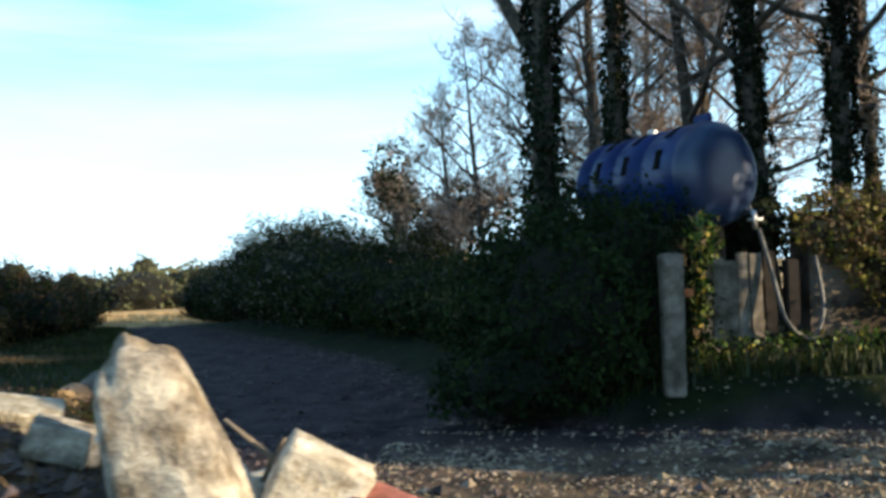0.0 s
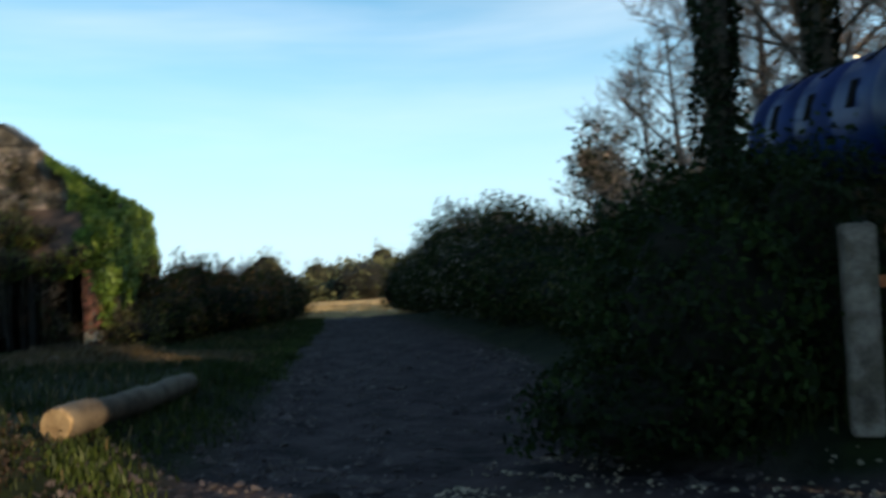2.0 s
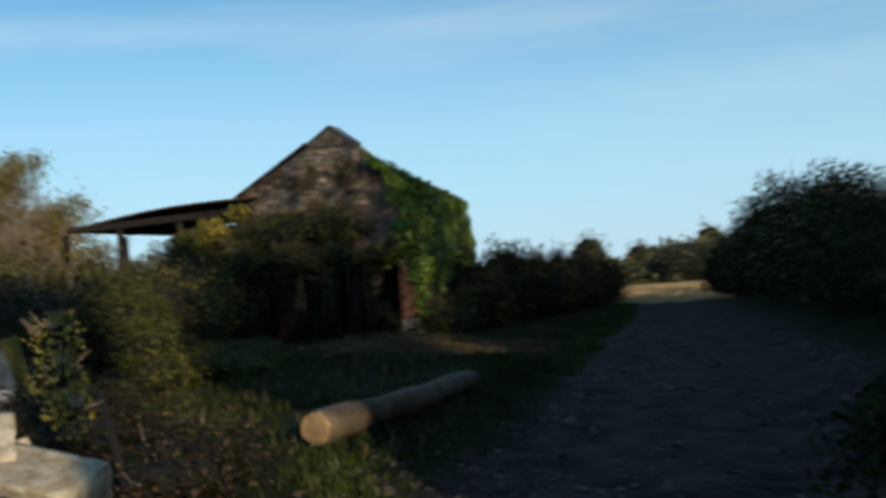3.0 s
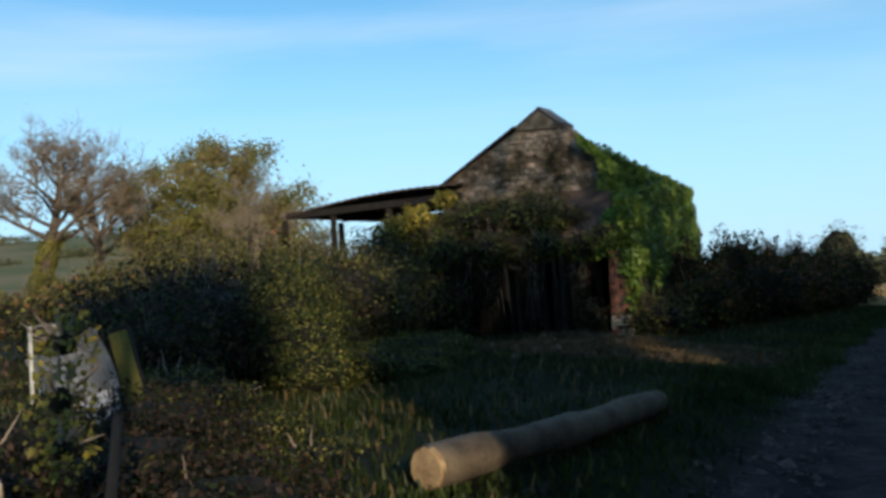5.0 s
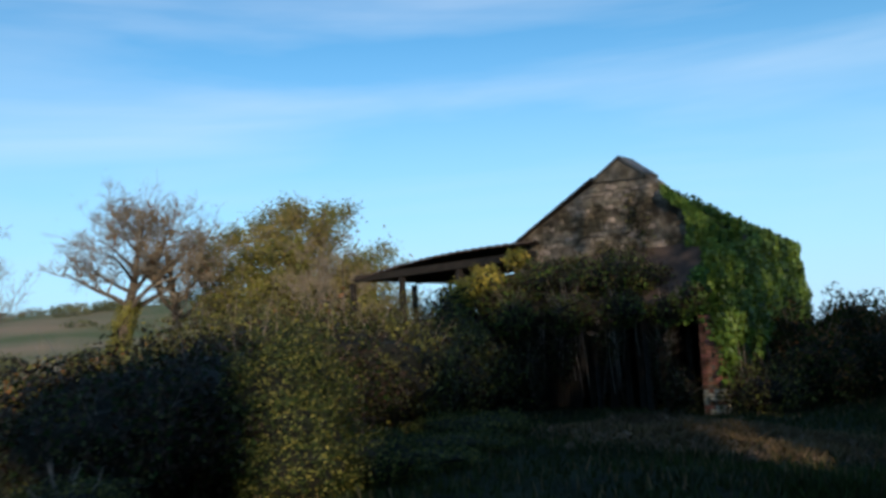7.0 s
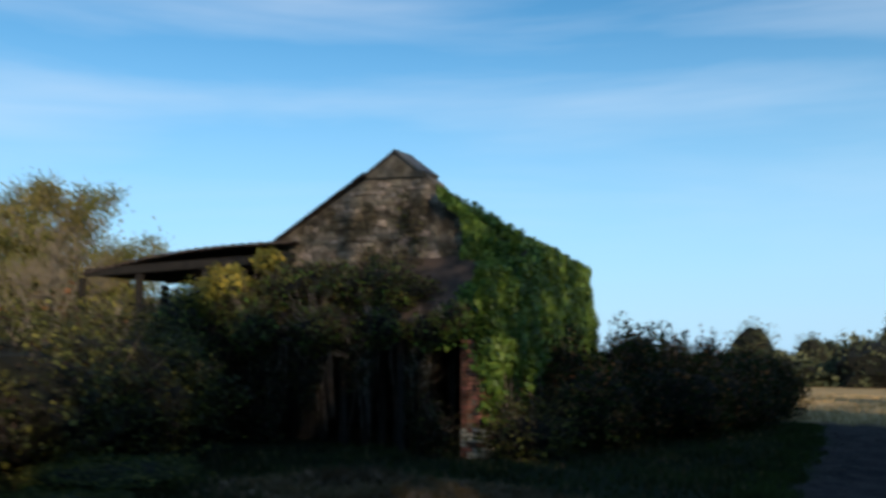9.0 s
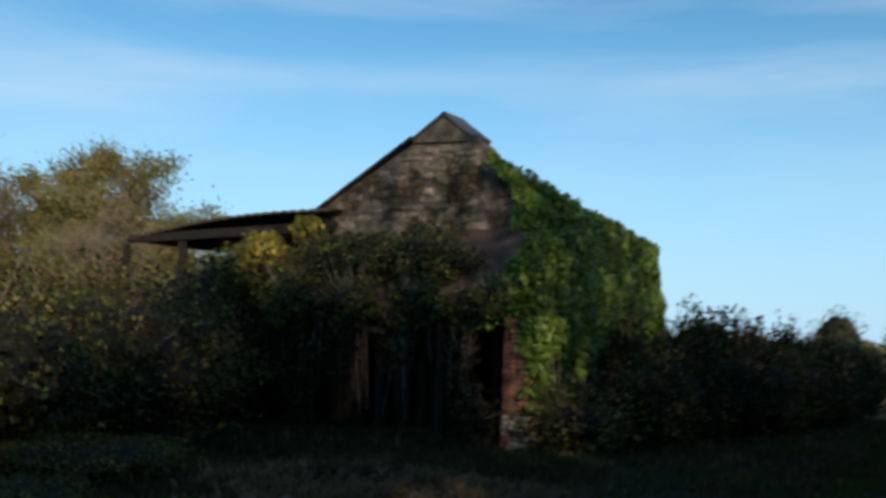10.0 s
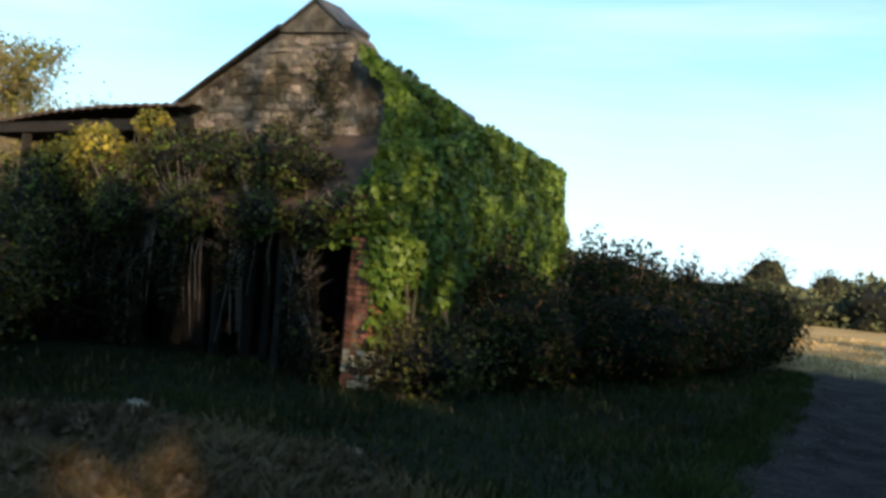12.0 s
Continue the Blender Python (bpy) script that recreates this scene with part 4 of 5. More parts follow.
# Unseen trees added to shade lane and barn, with gaps for sun patches.
holly = bush("holly_thicket", [(8.2, 3.5, 7.3, 1.2, 1.3, 1.6), (8.2, 4.1, 6.2, 1.0, 0.85, 1.1), (7.8, 6.9, 2.6, 1.0, 0.9, 1.0), (7.6, 9.15, 4.5, 1.0, 0.8, 0.9), (8.0, 8.8, 10.4, 1.1, 1.0, 1.8), (7.6, 6.8, 4.7, 1.0, 1.1, 2.4), (7.9, 8.0, 5.2, 1.2, 1.2, 4.0), (7.6, 9.4, 6.2, 1.2, 1.05, 2.95), (8.0, 10.3, 8.2, 1.2, 1.15, 2.8), (8.0, 11.95, 5.4, 1.4, 1.15, 5.0), (7.8, 13.3, 4.0, 1.4, 1.4, 3.4), (8.2, 15.2, 4.4, 1.5, 1.5, 4.0), (8.6, 17.4, 4.4, 1.5, 1.5, 4.4)], M_HEDGESHADE, 90, 0.14, 96, "unseen dark trees added right of the entrance for shade", "holly", (), 0, core=0.8)
t = Tubes()
for x, y in ((8.2, 3.5), (7.6, 6.3), (7.9, 8.0), (7.7, 9.7), (8.0, 11.4)):
    x, y = x - holly.location.x, y - holly.location.y
    t.add([(x, y, -0.1), (x + 0.05, y, 1.6), (x, y + 0.05, 6.4)], [0.14, 0.11, 0.07], 7)
tagged(part("stem_growth", t.mesh("stem_growth", M_BARK), None, holly), kind="stuff")
tree("stunted_thorn", -6.6, 38.0, 6.6, 0.3, 66, "stunted thorn tree with a dense ivy-bound head", (0.02, 0), 16, 0.0, crown_from=0.35, spread=0.36, leaf=M_IVYSHADE, leaf_n=900, leaf_size=0.2)
bush("ivy_thicket", [(-6.9, 37.8, 5.0, 1.1, 1.0, 0.95), (-6.2, 37.9, 4.3, 0.9, 0.9, 0.8), (-5.0, 36, 2.6, 1.6, 1.4, 1.5), (-3.2, 34, 3.6, 1.6, 1.4, 1.2)], M_IVYSHADE, 120, 0.15, 67, "dense dark ivy bound round the thorn branches", "ivy", ((M_TWIG, 0.3),), 80, core=0.5)
tree("oak_tree", -37.4, 11.0, 7.1, 0.34, 68, "old spreading oak with ivy on its limbs", (0.01, 0.02), 14, 0.55, M_OLIVE, 0.46, 0.62, 7, M_PALETWIG, M_RUSSET, 900, 0.11, twist=0.9)
tree("oak_tree", -37.8, 12.5, 6.4, 0.28, 69, "leaning oak with autumn leaves still hanging", (0.05, 0.04), 11, 0.4, M_OLIVE, 0.4, 0.60, 7, M_PALETWIG, M_RUSSET, 900, 0.11, twist=0.9)
tree("bare_tree", -48.0, 4.5, 9.5, 0.2, 70, "pale bare tree at the edge of the scrub", (0, 0), 12, 0, crown_from=0.2, spread=0.4, mat_twig=M_PALETWIG)
tree("sapling", -27.5, 16.6, 5.0, 0.06, 71, "pale bare sapling in front of the open shed", (0, 0), 12, 0, crown_from=0.2, spread=0.4, mat_twig=M_PALETWIG)
tree("sapling", -29.2, 16.4, 5.3, 0.06, 72, "pale bare sapling in front of the open shed", (0, 0), 12, 0, crown_from=0.2, spread=0.4, mat_twig=M_PALETWIG)

# far hedgerow and woods beyond the field
rng = np.random.default_rng(80)
rows = []
for i in range(150):
    a = rng.uniform(-0.05, 1.75)
    d = (rng.uniform(60, 70) if i % 3 else rng.uniform(120, 150)) if a < 1.1 else rng.uniform(120, 210)
    x, y = -d * math.sin(a), 10 + d * math.cos(a)
    h = rng.choice([1.0, 1.3, 1.6, 2.3], p=[0.35, 0.35, 0.2, 0.1]) * (d / 65) ** 0.9
    rows.append((x, y, ground_z(x, y) + h * 0.35, rng.uniform(2.0, 4.5), rng.uniform(2.0, 4.0), h))
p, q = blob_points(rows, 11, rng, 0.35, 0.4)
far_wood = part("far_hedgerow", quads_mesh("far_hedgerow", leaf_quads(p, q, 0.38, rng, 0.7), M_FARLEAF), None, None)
tagged(far_wood, "distant hedgerow with rounded autumn trees", "hedgerow", kind="stuff")
far_core = part("far_hedgerow_inside", core_mesh("far_hedgerow_inside", rows, 0.85), None, far_wood)

hill_rows = []
for i in range(60):
    x, y = (rng.uniform(-500, -340) if i % 2 else -512 + rng.uniform(-10, 10)), rng.uniform(-60, 190)
    hill_rows.append((x, y, ground_z(x, y) + 0.8, rng.uniform(2, 5), rng.uniform(4, 12), rng.uniform(1.6, 3.6)))
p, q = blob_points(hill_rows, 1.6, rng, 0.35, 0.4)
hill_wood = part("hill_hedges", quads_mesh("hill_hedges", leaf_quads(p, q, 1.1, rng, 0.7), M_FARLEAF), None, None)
tagged(hill_wood, "hedges and low woods on the distant hillside", "hedgerow", kind="stuff")


# ---- tank on its stand ----
NEAR, FAR = Vector((1.98, 11.42, 2.31)), Vector((0.92, 13.0, 2.31))
yaw = math.degrees(math.atan2(FAR.y - NEAR.y, FAR.x - NEAR.x))
LEN, RAD = (FAR - NEAR).length, 0.56
tank = thing("oil_tank", pose(NEAR.x, NEAR.y, 0, 0, 0, yaw), "blue horizontal farm fuel tank raised on blocks above the bank", "tank")


def lathe(profile, sides=36):
    """Turns a profile of (along, radius) about the x axis at the tank's height."""
    v, f = [], []
    for a, r in profile:
        for s in range(sides):
            w = 2 * math.pi * s / sides
            v.append((a, r * math.cos(w), NEAR.z + r * math.sin(w)))
    for i in range(len(profile) - 1):
        for s in range(sides):
            q, k = i * sides, (s + 1) % sides
            f.append((q + s, q + sides + s, q + sides + k, q + k))
    return v, f


prof = [(0.10, RAD)]
for a in (0.65, 1.15, 1.6):
    prof += [(a - 0.07, RAD), (a - 0.05, RAD - 0.035), (a + 0.05, RAD - 0.035), (a + 0.07, RAD)]
prof += [(LEN - 0.1, RAD)]
part("shell", mesh_of("shell", *lathe(prof), M_TANK, True), None, tank)
dome = [(0.10 - 0.20 * math.sin(w), RAD * math.cos(w) ** 0.62) for w in np.linspace(0, math.pi / 2 - 0.0001, 12)]
part("end_cap", mesh_of("end_cap", *lathe(dome), M_TANKEND, True), None, tank, "grey-blue domed tank end")
part("end_cap", mesh_of("end_cap", *lathe([(LEN - 0.1 + 0.16 * math.sin(w), RAD * math.cos(w)) for w in np.linspace(0, math.pi / 2 - 0.01, 9)]), M_TANK, True), None, tank)
part("lifting_fin", box_bm(0.26, 0.05, 0.12, 0.015, origin=(0.22, 0, NEAR.z + RAD - 0.03)), M_TANK, tank)
# Black plates put the shade of the recessed slots on the shell.
for a in (0.35, 0.9, 1.4):
    for w in (0.55, 1.25):
        bm = box_bm(0.10, 0.012, 0.22, 0.004)
        bm.transform(Matrix.Translation((a, 0, NEAR.z)) @ Matrix.Rotation(math.pi / 2 - w, 4, "X") @ Matrix.Translation((0, RAD - 0.004, -0.11)))
        part("slot", bm, M_VOID, tank)
vent = Tubes()
vent.add([(LEN * 0.55, 0, NEAR.z + RAD - 0.02), (LEN * 0.55, 0, NEAR.z + RAD + 0.05)], [0.06, 0.06], 12, True)
part("filler_cap", vent.mesh("filler_cap", M_STEEL, False), None, tank)
valve = Tubes()
valve.add([(-0.02, -0.30, NEAR.z - 0.40), (-0.13, -0.30, NEAR.z - 0.42), (-0.14, -0.30, NEAR.z - 0.60)], [0.035, 0.035, 0.03], 8, True)
valve.add([(-0.19, -0.36, NEAR.z - 0.5), (-0.10, -0.24, NEAR.z - 0.5)], [0.02, 0.02], 8, True)
part("valve", valve.mesh("valve", M_STEEL), None, tank)
hose = Tubes()
hose_pts = []
for k in range(22):
    u = k / 21
    x = -0.17 - 0.30 * math.sin(u * 2.6)
    y = -0.32 - 0.62 * smooth(0.30, 0.85, u) - 0.03 * math.sin(u * 6)
    z = (NEAR.z - 0.60) - 1.15 * math.sin(min(1.0, u / 0.62) * math.pi / 2) if u < 0.62 else (NEAR.z - 1.75) + 0.85 * (1 - math.cos((u - 0.62) / 0.38 * math.pi / 2)) ** 0.7
    hose_pts.append((x, y, z))
hose.add(hose_pts, [0.024] * 22, 7, True)
part("hose", hose.mesh("hose", M_HOSE), None, tank, "looped black delivery hose")
for a in (0.55, 1.5):
    bm = box_bm(0.36, 0.8, 1.45, 0.02, 0.015, int(a * 10), origin=(a, 0, 0.35))
    part("block_support", bm, M_MORTAR, tank)

# weathered boards, posts and wall under and beside the tank
f_, r_ = Vector((-0.14, 0.99, 0)), Vector((0.99, 0.14, 0))
EYE0 = Vector((0.381, 1.894, 0))


def spot(d, lat):
    q = EYE0 + f_ * d + r_ * lat
    return q.x, q.y


panel = thing("board_panel", pose(*spot(9.15, 2.95), 0.40, 0, 0, 14), "weathered grey board panel under the tank end", "panel")
rr = random.Random(4)
for i in range(5):
    part("board", box_bm(0.128, 0.03, 1.0 + rr.uniform(-0.04, 0.05), 0.006, 0.006, i, origin=(-0.28 + i * 0.136, rr.uniform(-0.008, 0.008), 0.03)), M_TIMBER, panel)
for z in (0.3, 0.8):
    part("rail", box_bm(0.72, 0.05, 0.08, 0.006, origin=(0, 0.045, z)), M_TIMBER, panel)
for lat, h in ((3.38, 1.15), (3.62, 1.05)):
    x, y = spot(9.3, lat)
    ob = tagged(part("wooden_post", box_bm(0.13, 0.12, h, 0.015, 0.015, int(lat * 10)), M_SHADETIMBER, None), "dark rotting wooden post beneath the tank", "post")
    ob.matrix_basis = pose(x, y, ground_z(x, y) - 0.05, 0, 0, 12)
gate_post = thing("gate_post", pose(1.245, 9.92, 0.24, 1, 0.8, 10), "squared grey timber gate post leaning against the ivy bank", "post")
part("post_shaft", box_bm(0.195, 0.17, 1.24, 0.015, 0.012, 8, cuts=0), M_TIMBER, gate_post)
part("hinge_bracket", box_bm(0.10, 0.06, 0.07, 0.01, origin=(0.135, -0.02, 0.86)), M_REDRUST, gate_post, "rusted iron hinge pin")
yard_wall = thing("stone_wall", pose(*spot(9.6, 3.95), 0.35, 0, 0, 10), "rough rubble yard wall with dry creeper over it", "wall")
part("wall_core", box_bm(3.4, 0.4, 1.55, 0.0, 0.03, 3, cuts=3, origin=(1.7, 0.2, 0)), M_MORTAR, yard_wall)
bush("dry_creeper", [(*spot(9.5, 4.2), 1.75, 0.5, 0.3, 0.4), (*spot(9.5, 4.8), 1.5, 0.7, 0.35, 0.6), (*spot(9.5, 5.6), 1.5, 0.8, 0.35, 0.6)], M_STRAW, 800, 0.07, 91, "sunlit dry creeper trailing over the yard wall", "creeper", ((M_OLIVE, 0.4),), 60, core=0)
bush("dark_ivy_hump", [(*spot(9.9, 3.45), 1.75, 0.42, 0.4, 0.3), (*spot(10.3, 3.2), 1.5, 0.5, 0.5, 0.5)], M_IVYSHADE, 420, 0.09, 92, "dark clump of ivy on the wall end", "ivy", (), 10)
bush("ivy_sprays", [(*spot(9.05, 2.65), 1.62, 0.16, 0.12, 0.30), (*spot(9.0, 2.58), 1.1, 0.10, 0.10, 0.35)], M_IVY, 700, 0.07, 93, "sunlit ivy sprays hanging beside the boards", "ivy", ((M_YELLOW, 0.15),), 8, core=0)
# Weeds use the lighter ivy leaf so that they look sunlit.
bush("low_weeds", [(*spot(8.9, 2.9), 0.45, 0.5, 0.3, 0.2), (*spot(8.8, 3.6), 0.45, 0.6, 0.35, 0.22), (*spot(9.0, 4.4), 0.45, 0.7, 0.35, 0.22), (*spot(8.8, 5.1), 0.75, 0.55, 0.5, 0.6)], M_IVY, 420, 0.06, 94, "weeds and nettles below the tank, leaves lightened for sunlight", "weeds", ((M_YELLOW, 0.15), (M_HEDGESHADE, 0.3)), 20, core=0.4)


# ---- rubble, sheet, fence, log ----
OVAL_A, OVAL_B = (-1.27, 8.11), (-1.79, 8.75)

def boulder(name, m, size, seed, mat, label, category="stone", group="", rough=0.12, boxy=0.6, taper=0.0):
    """A broken block: a box-like lump with knocked corners and a pitted face."""
    bm = bmesh.new()
    bmesh.ops.create_cube(bm, size=1)
    bmesh.ops.subdivide_edges(bm, edges=bm.edges[:], cuts=11, use_grid_fill=True)
    off = Vector((seed * 3.7, seed * 1.3, 0))
    for v in bm.verts:
        ball = v.co.normalized() * 0.56
        c = v.co.lerp(ball, 1 - boxy)
        c = c * (1 + rough * noise.noise(c * 2.3 + off) + 0.22 * rough * noise.noise(c * 9 + off))
        k = 1 - taper * (c.z + 0.5)
        v.co = Vector((c.x * size[0] * k, c.y * size[1] * k, c.z * size[2]))
    me = bpy.data.meshes.new(name)
    bm.to_mesh(me)
    bm.free()
    me.materials.append(mat)
    me.shade_smooth()
    ob = new(name, me)
    ob.matrix_basis = m
    return tagged(ob, label, category, group)


boulder("concrete_lump", pose(-1.02, 4.95, 0.58, 4, -16, 15), (0.66, 0.52, 1.30), 2, M_CONCRETE, "leaning lump of broken weathered concrete on the spoil heap", "concrete", rough=0.24, boxy=0.3, taper=0.55)
rub = "rubble on the spoil heap"
for x, y, z, sx, sy, sz, rx, ry, rz, mt in ((-0.60, 5.10, 0.60, 0.34, 0.16, 0.36, 12, 30, 20, M_PALE), (-0.25, 5.10, 0.50, 0.40, 0.22, 0.11, 6, 18, -12, M_BRICK), (-0.85, 5.25, 0.52, 0.3, 0.25, 0.2, 10, -8, 40, M_PALE), (-1.66, 5.2, 0.80, 0.24, 0.2, 0.14, 5, 18, 25, M_CONCRETE),
                                      (-2.05, 5.5, 0.72, 0.26, 0.2, 0.15, -6, 14, 60, M_CONCRETE), (-2.62, 6.35, 0.72, 0.46, 0.30, 0.16, 14, 12, 30, M_PALE), (-2.95, 6.2, 0.82, 0.36, 0.34, 0.26, -8, 24, -20, M_PALE), (-2.85, 6.0, 0.70, 0.5, 0.34, 0.18, 20, 6, 75, M_PALE), (-2.25, 6.45, 0.52, 0.26, 0.2, 0.13, 5, 3, 10, M_PALE),
                                      (-3.25, 6.35, 0.70, 0.34, 0.3, 0.2, 5, -14, 10, M_PALE), (-1.45, 5.5, 0.68, 0.2, 0.16, 0.12, 5, -14, 50, M_CONCRETE), (0.05, 5.35, 0.28, 0.22, 0.18, 0.12, 8, 4, 30, M_PALE), (-0.4, 5.5, 0.36, 0.24, 0.2, 0.14, 8, 4, 70, M_CONCRETE)):
    boulder("brick_slab" if mt is M_BRICK else "rubble_block", pose(x, y, z, rx, ry, rz), (sx, sy, sz), int(abs(x * 10 + y)), mt, "broken red brick slab on the spoil heap" if mt is M_BRICK else "pale broken building stone lying on the spoil heap", "rubble", rub, 0.07, 0.95)
t = Tubes()
t.add([(-0.9, 5.3, 0.5), (-0.78, 5.2, 0.72), (-0.95, 5.15, 0.88)], [0.018, 0.014, 0.008], 5, True)
t.add([(-0.80, 5.22, 0.70), (-0.72, 5.18, 0.80)], [0.01, 0.005], 4, True)
tagged(part("dead_stick", t.mesh("dead_stick", M_PALETWIG), None, None), "pale dead stick poking from the rubble", "stick")
t = Tubes()
t.add([(-3.35, 6.95, 0.98), (-2.65, 6.75, 0.50), (-2.2, 6.65, 0.16)], [0.02, 0.024, 0.024], 6, True)
tagged(part("fallen_rail", t.mesh("fallen_rail", M_SHADETIMBER), None, None), "dark fallen fence rail on the spoil heap", "rail")

sheet = thing("metal_sheet", pose(0, 0, 0), "crumpled grey galvanised sheet with a rusty edge", "sheet")


def bent_sheet(tl, tr, br, bl, waves, depth, n=24, m=8, thick=0.004):
    """A crumpled sheet between four corners, with a thickness."""
    tl, tr, br, bl = Vector(tl), Vector(tr), Vector(br), Vector(bl)
    out = (tr - tl).cross(bl - tl).normalized()
    v, f = [], []
    for k in (0, 1):
        for j in range(m + 1):
            for i in range(n + 1):
                p = tl.lerp(tr, i / n).lerp(bl.lerp(br, i / n), j / m)
                w = depth * math.sin(waves * 2 * math.pi * i / n) + 2.5 * depth * noise.noise(p * 4)
                v.append(p + out * (w + k * thick))
    w, off = n + 1, (n + 1) * (m + 1)
    for j in range(m):
        for i in range(n):
            a = j * w + i
            f += [(a, a + 1, a + w + 1, a + w), (a + off, a + off + w, a + off + w + 1, a + off + 1)]
    return v, f


part("sheet_face", mesh_of("sheet_face", *bent_sheet((-7.05, 7.00, 1.03), (-5.80, 7.29, 1.27), (-5.78, 7.43, 0.86), (-6.85, 7.12, 0.60), 1.3, 0.008), M_SHEET, True), None, sheet)
part("rusty_edge", mesh_of("rusty_edge", *bent_sheet((-6.86, 7.10, 0.66), (-6.20, 7.30, 0.80), (-6.18, 7.32, 0.72), (-6.84, 7.11, 0.57), 1.0, 0.006, 12, 3), M_REDRUST, True), None, sheet, "orange rusted lower edge")
scrap = part("bent_scrap", mesh_of("bent_scrap", *bent_sheet((-5.90, 7.10, 0.80), (-5.74, 7.40, 0.86), (-5.50, 7.46, 0.52), (-5.62, 7.14, 0.46), 1.0, 0.02, 12, 6), M_SHEET, True), None, None)
tagged(scrap, "small bent grey metal offcut below the sheet", "scrap")
fence_post = thing("fence_post", pose(-5.96, 7.68, 0.28) @ Matrix.Rotation(radians(-5), 4, "Y") @ Matrix.Rotation(radians(11), 4, "X") @ Matrix.Rotation(radians(68), 4, "Z"), "leaning mossy fence post beside the metal sheet", "post")
part("post_shaft", box_bm(0.12, 0.11, 1.00, 0.012, 0.01, 6), M_SHADETIMBER, fence_post)
part("moss", box_bm(0.125, 0.02, 0.94, 0.006, 0.008, 7, origin=(0.0, -0.064, 0.03)), M_OLIVE, fence_post, "yellow-green moss on one face")
t = Tubes()
t.add([(-6.46, 6.98, 0.5), (-6.47, 6.98, 1.29), (-6.46, 7.15, 1.29), (-6.45, 7.17, 1.18)], [0.016] * 4, 6, True)
tagged(part("white_hurdle", t.mesh("white_hurdle", M_WHITE), None, None), "bent white-painted metal hurdle end", "hurdle")

log = thing("felled_log", pose(0, 0, 0), "long barkless felled log lying on the grass verge", "log")
t = Tubes()
L0, L1 = Vector((-3.66, 8.5, 0.40)), Vector((-4.78, 11.25, 0.42))
pts, rad = [], []
for i in range(15):
    u = i / 14
    q = L0.lerp(L1, u)
    q.z = ground_z(q.x, q.y) + 0.125 + 0.012 * math.sin(u * 6)
    q.x += 0.05 * math.sin(u * 5)
    pts.append(q)
    rad.append(0.118 - 0.015 * u + 0.010 * math.sin(u * 17))
t.add(pts, rad, 12)
log_me = t.mesh("log_stem", M_LOG)
for vert in log_me.vertices:
    c = vert.co
    k = min(14, max(0, round((c.y - L0.y) / (L1.y - L0.y) * 14)))
    out = c - pts[k]
    vert.co = c + out * (0.16 * noise.noise(c * 6) - 0.16 * abs(noise.noise(Vector((out.x * 30, out.z * 30, c.y * 0.8)))))
part("log_stem", log_me, None, log)
for k, s in ((0, -1), (14, 1)):
    t = Tubes()
    d = (pts[1] - pts[0]).normalized() * s
    t.add([pts[k] - d * 0.02, pts[k] + d * 0.012], [rad[k] * 0.98, rad[k] * 0.9], 12, True)
    part("sawn_end", t.mesh("sawn_end", M_LOGEND, False), None, log, "pale sawn end of the log")
# Black discs put in for two dark, pothole-like ovals on the track.
for x, y, r in ((OVAL_A[0], OVAL_A[1], 0.15), (OVAL_B[0], OVAL_B[1], 0.10)):
    t = Tubes()
    z = ground_z(x, y)
    t.add([(x, y, z - 0.02), (x, y, z + 0.02), (x, y, z + 0.028)], [r, r, r * 0.93], 20, True)
    tagged(part("rubber_lid", t.mesh("rubber_lid", M_VOID, False), None, None), "black disc put in for a dark oval on the track", "lid", "lids on the track")
boulder("flat_stone", pose(-13.38, 16.64, ground_z(-13.38, 16.64) + 0.02, 4, 3, 20), (0.24, 0.13, 0.07), 4, M_CONCRETE, "small pale flat stone on the grass before the barn", "stone")


# ---- grass, stones and straw on the ground ----
def scatter(n, x0, x1, y0, y1, keep, seed):
    g = np.random.default_rng(seed)
    out = []
    while len(out) < n:
        x, y = g.uniform(x0, x1), g.uniform(y0, y1)
        if g.random() < keep(x, y):
            out.append((x, y, ground_z(x, y)))
    return np.array(out), g


def blades(name, pts, g, height, mat, label, width=0.012, bend=0.5):
    n = len(pts)
    a = g.random(n) * 2 * math.pi
    h = height * g.uniform(0.4, 1.3, n)
    side = np.stack([np.cos(a), np.sin(a), np.zeros(n)], 1) * (width * g.uniform(0.6, 1.4, n))[:, None]
    tip = pts + np.stack([np.sin(a) * h * bend * g.random(n), np.cos(a) * h * bend * g.random(n), h], 1)
    q = np.stack([pts - side, pts + side, tip + side * 0.25, tip - side * 0.25], 1)
    return tagged(part(name, quads_mesh(name, q, mat), None, None), label, "grass", kind="stuff")


def verge(x, y):
    lx = side_x(LANE_L, y)
    w = smooth(0.1, 0.6, lx - x + 0.4 * noise.noise(Vector((x, y, 5))))
    w *= 0.35 + 0.65 * smooth(-0.1, 0.3, noise.noise(Vector((x * 0.6, y * 0.6, 9))))
    return w * (1 - math.exp(-(((x + 10.2) / 2.0) ** 2 + ((y - 15.8) / 1.5) ** 2) ** 2))


pts, g = scatter(42000, -17, -2, 6.5, 29, verge, 101)
blades("verge_grass", pts, g, 0.075, M_GRASS, "rough green grass on the verge and yard")
pts, g = scatter(3500, -17, -2, 6.5, 29, verge, 102)
blades("dead_grass", pts, g, 0.11, M_STRAW, "dead straw-coloured grass among the green")
pts, g = scatter(15000, -13, -7.5, 13.3, 18.5, lambda x, y: math.exp(-(((x + 10.2) / 2.0) ** 2 + ((y - 15.8) / 1.5) ** 2) ** 2), 103)
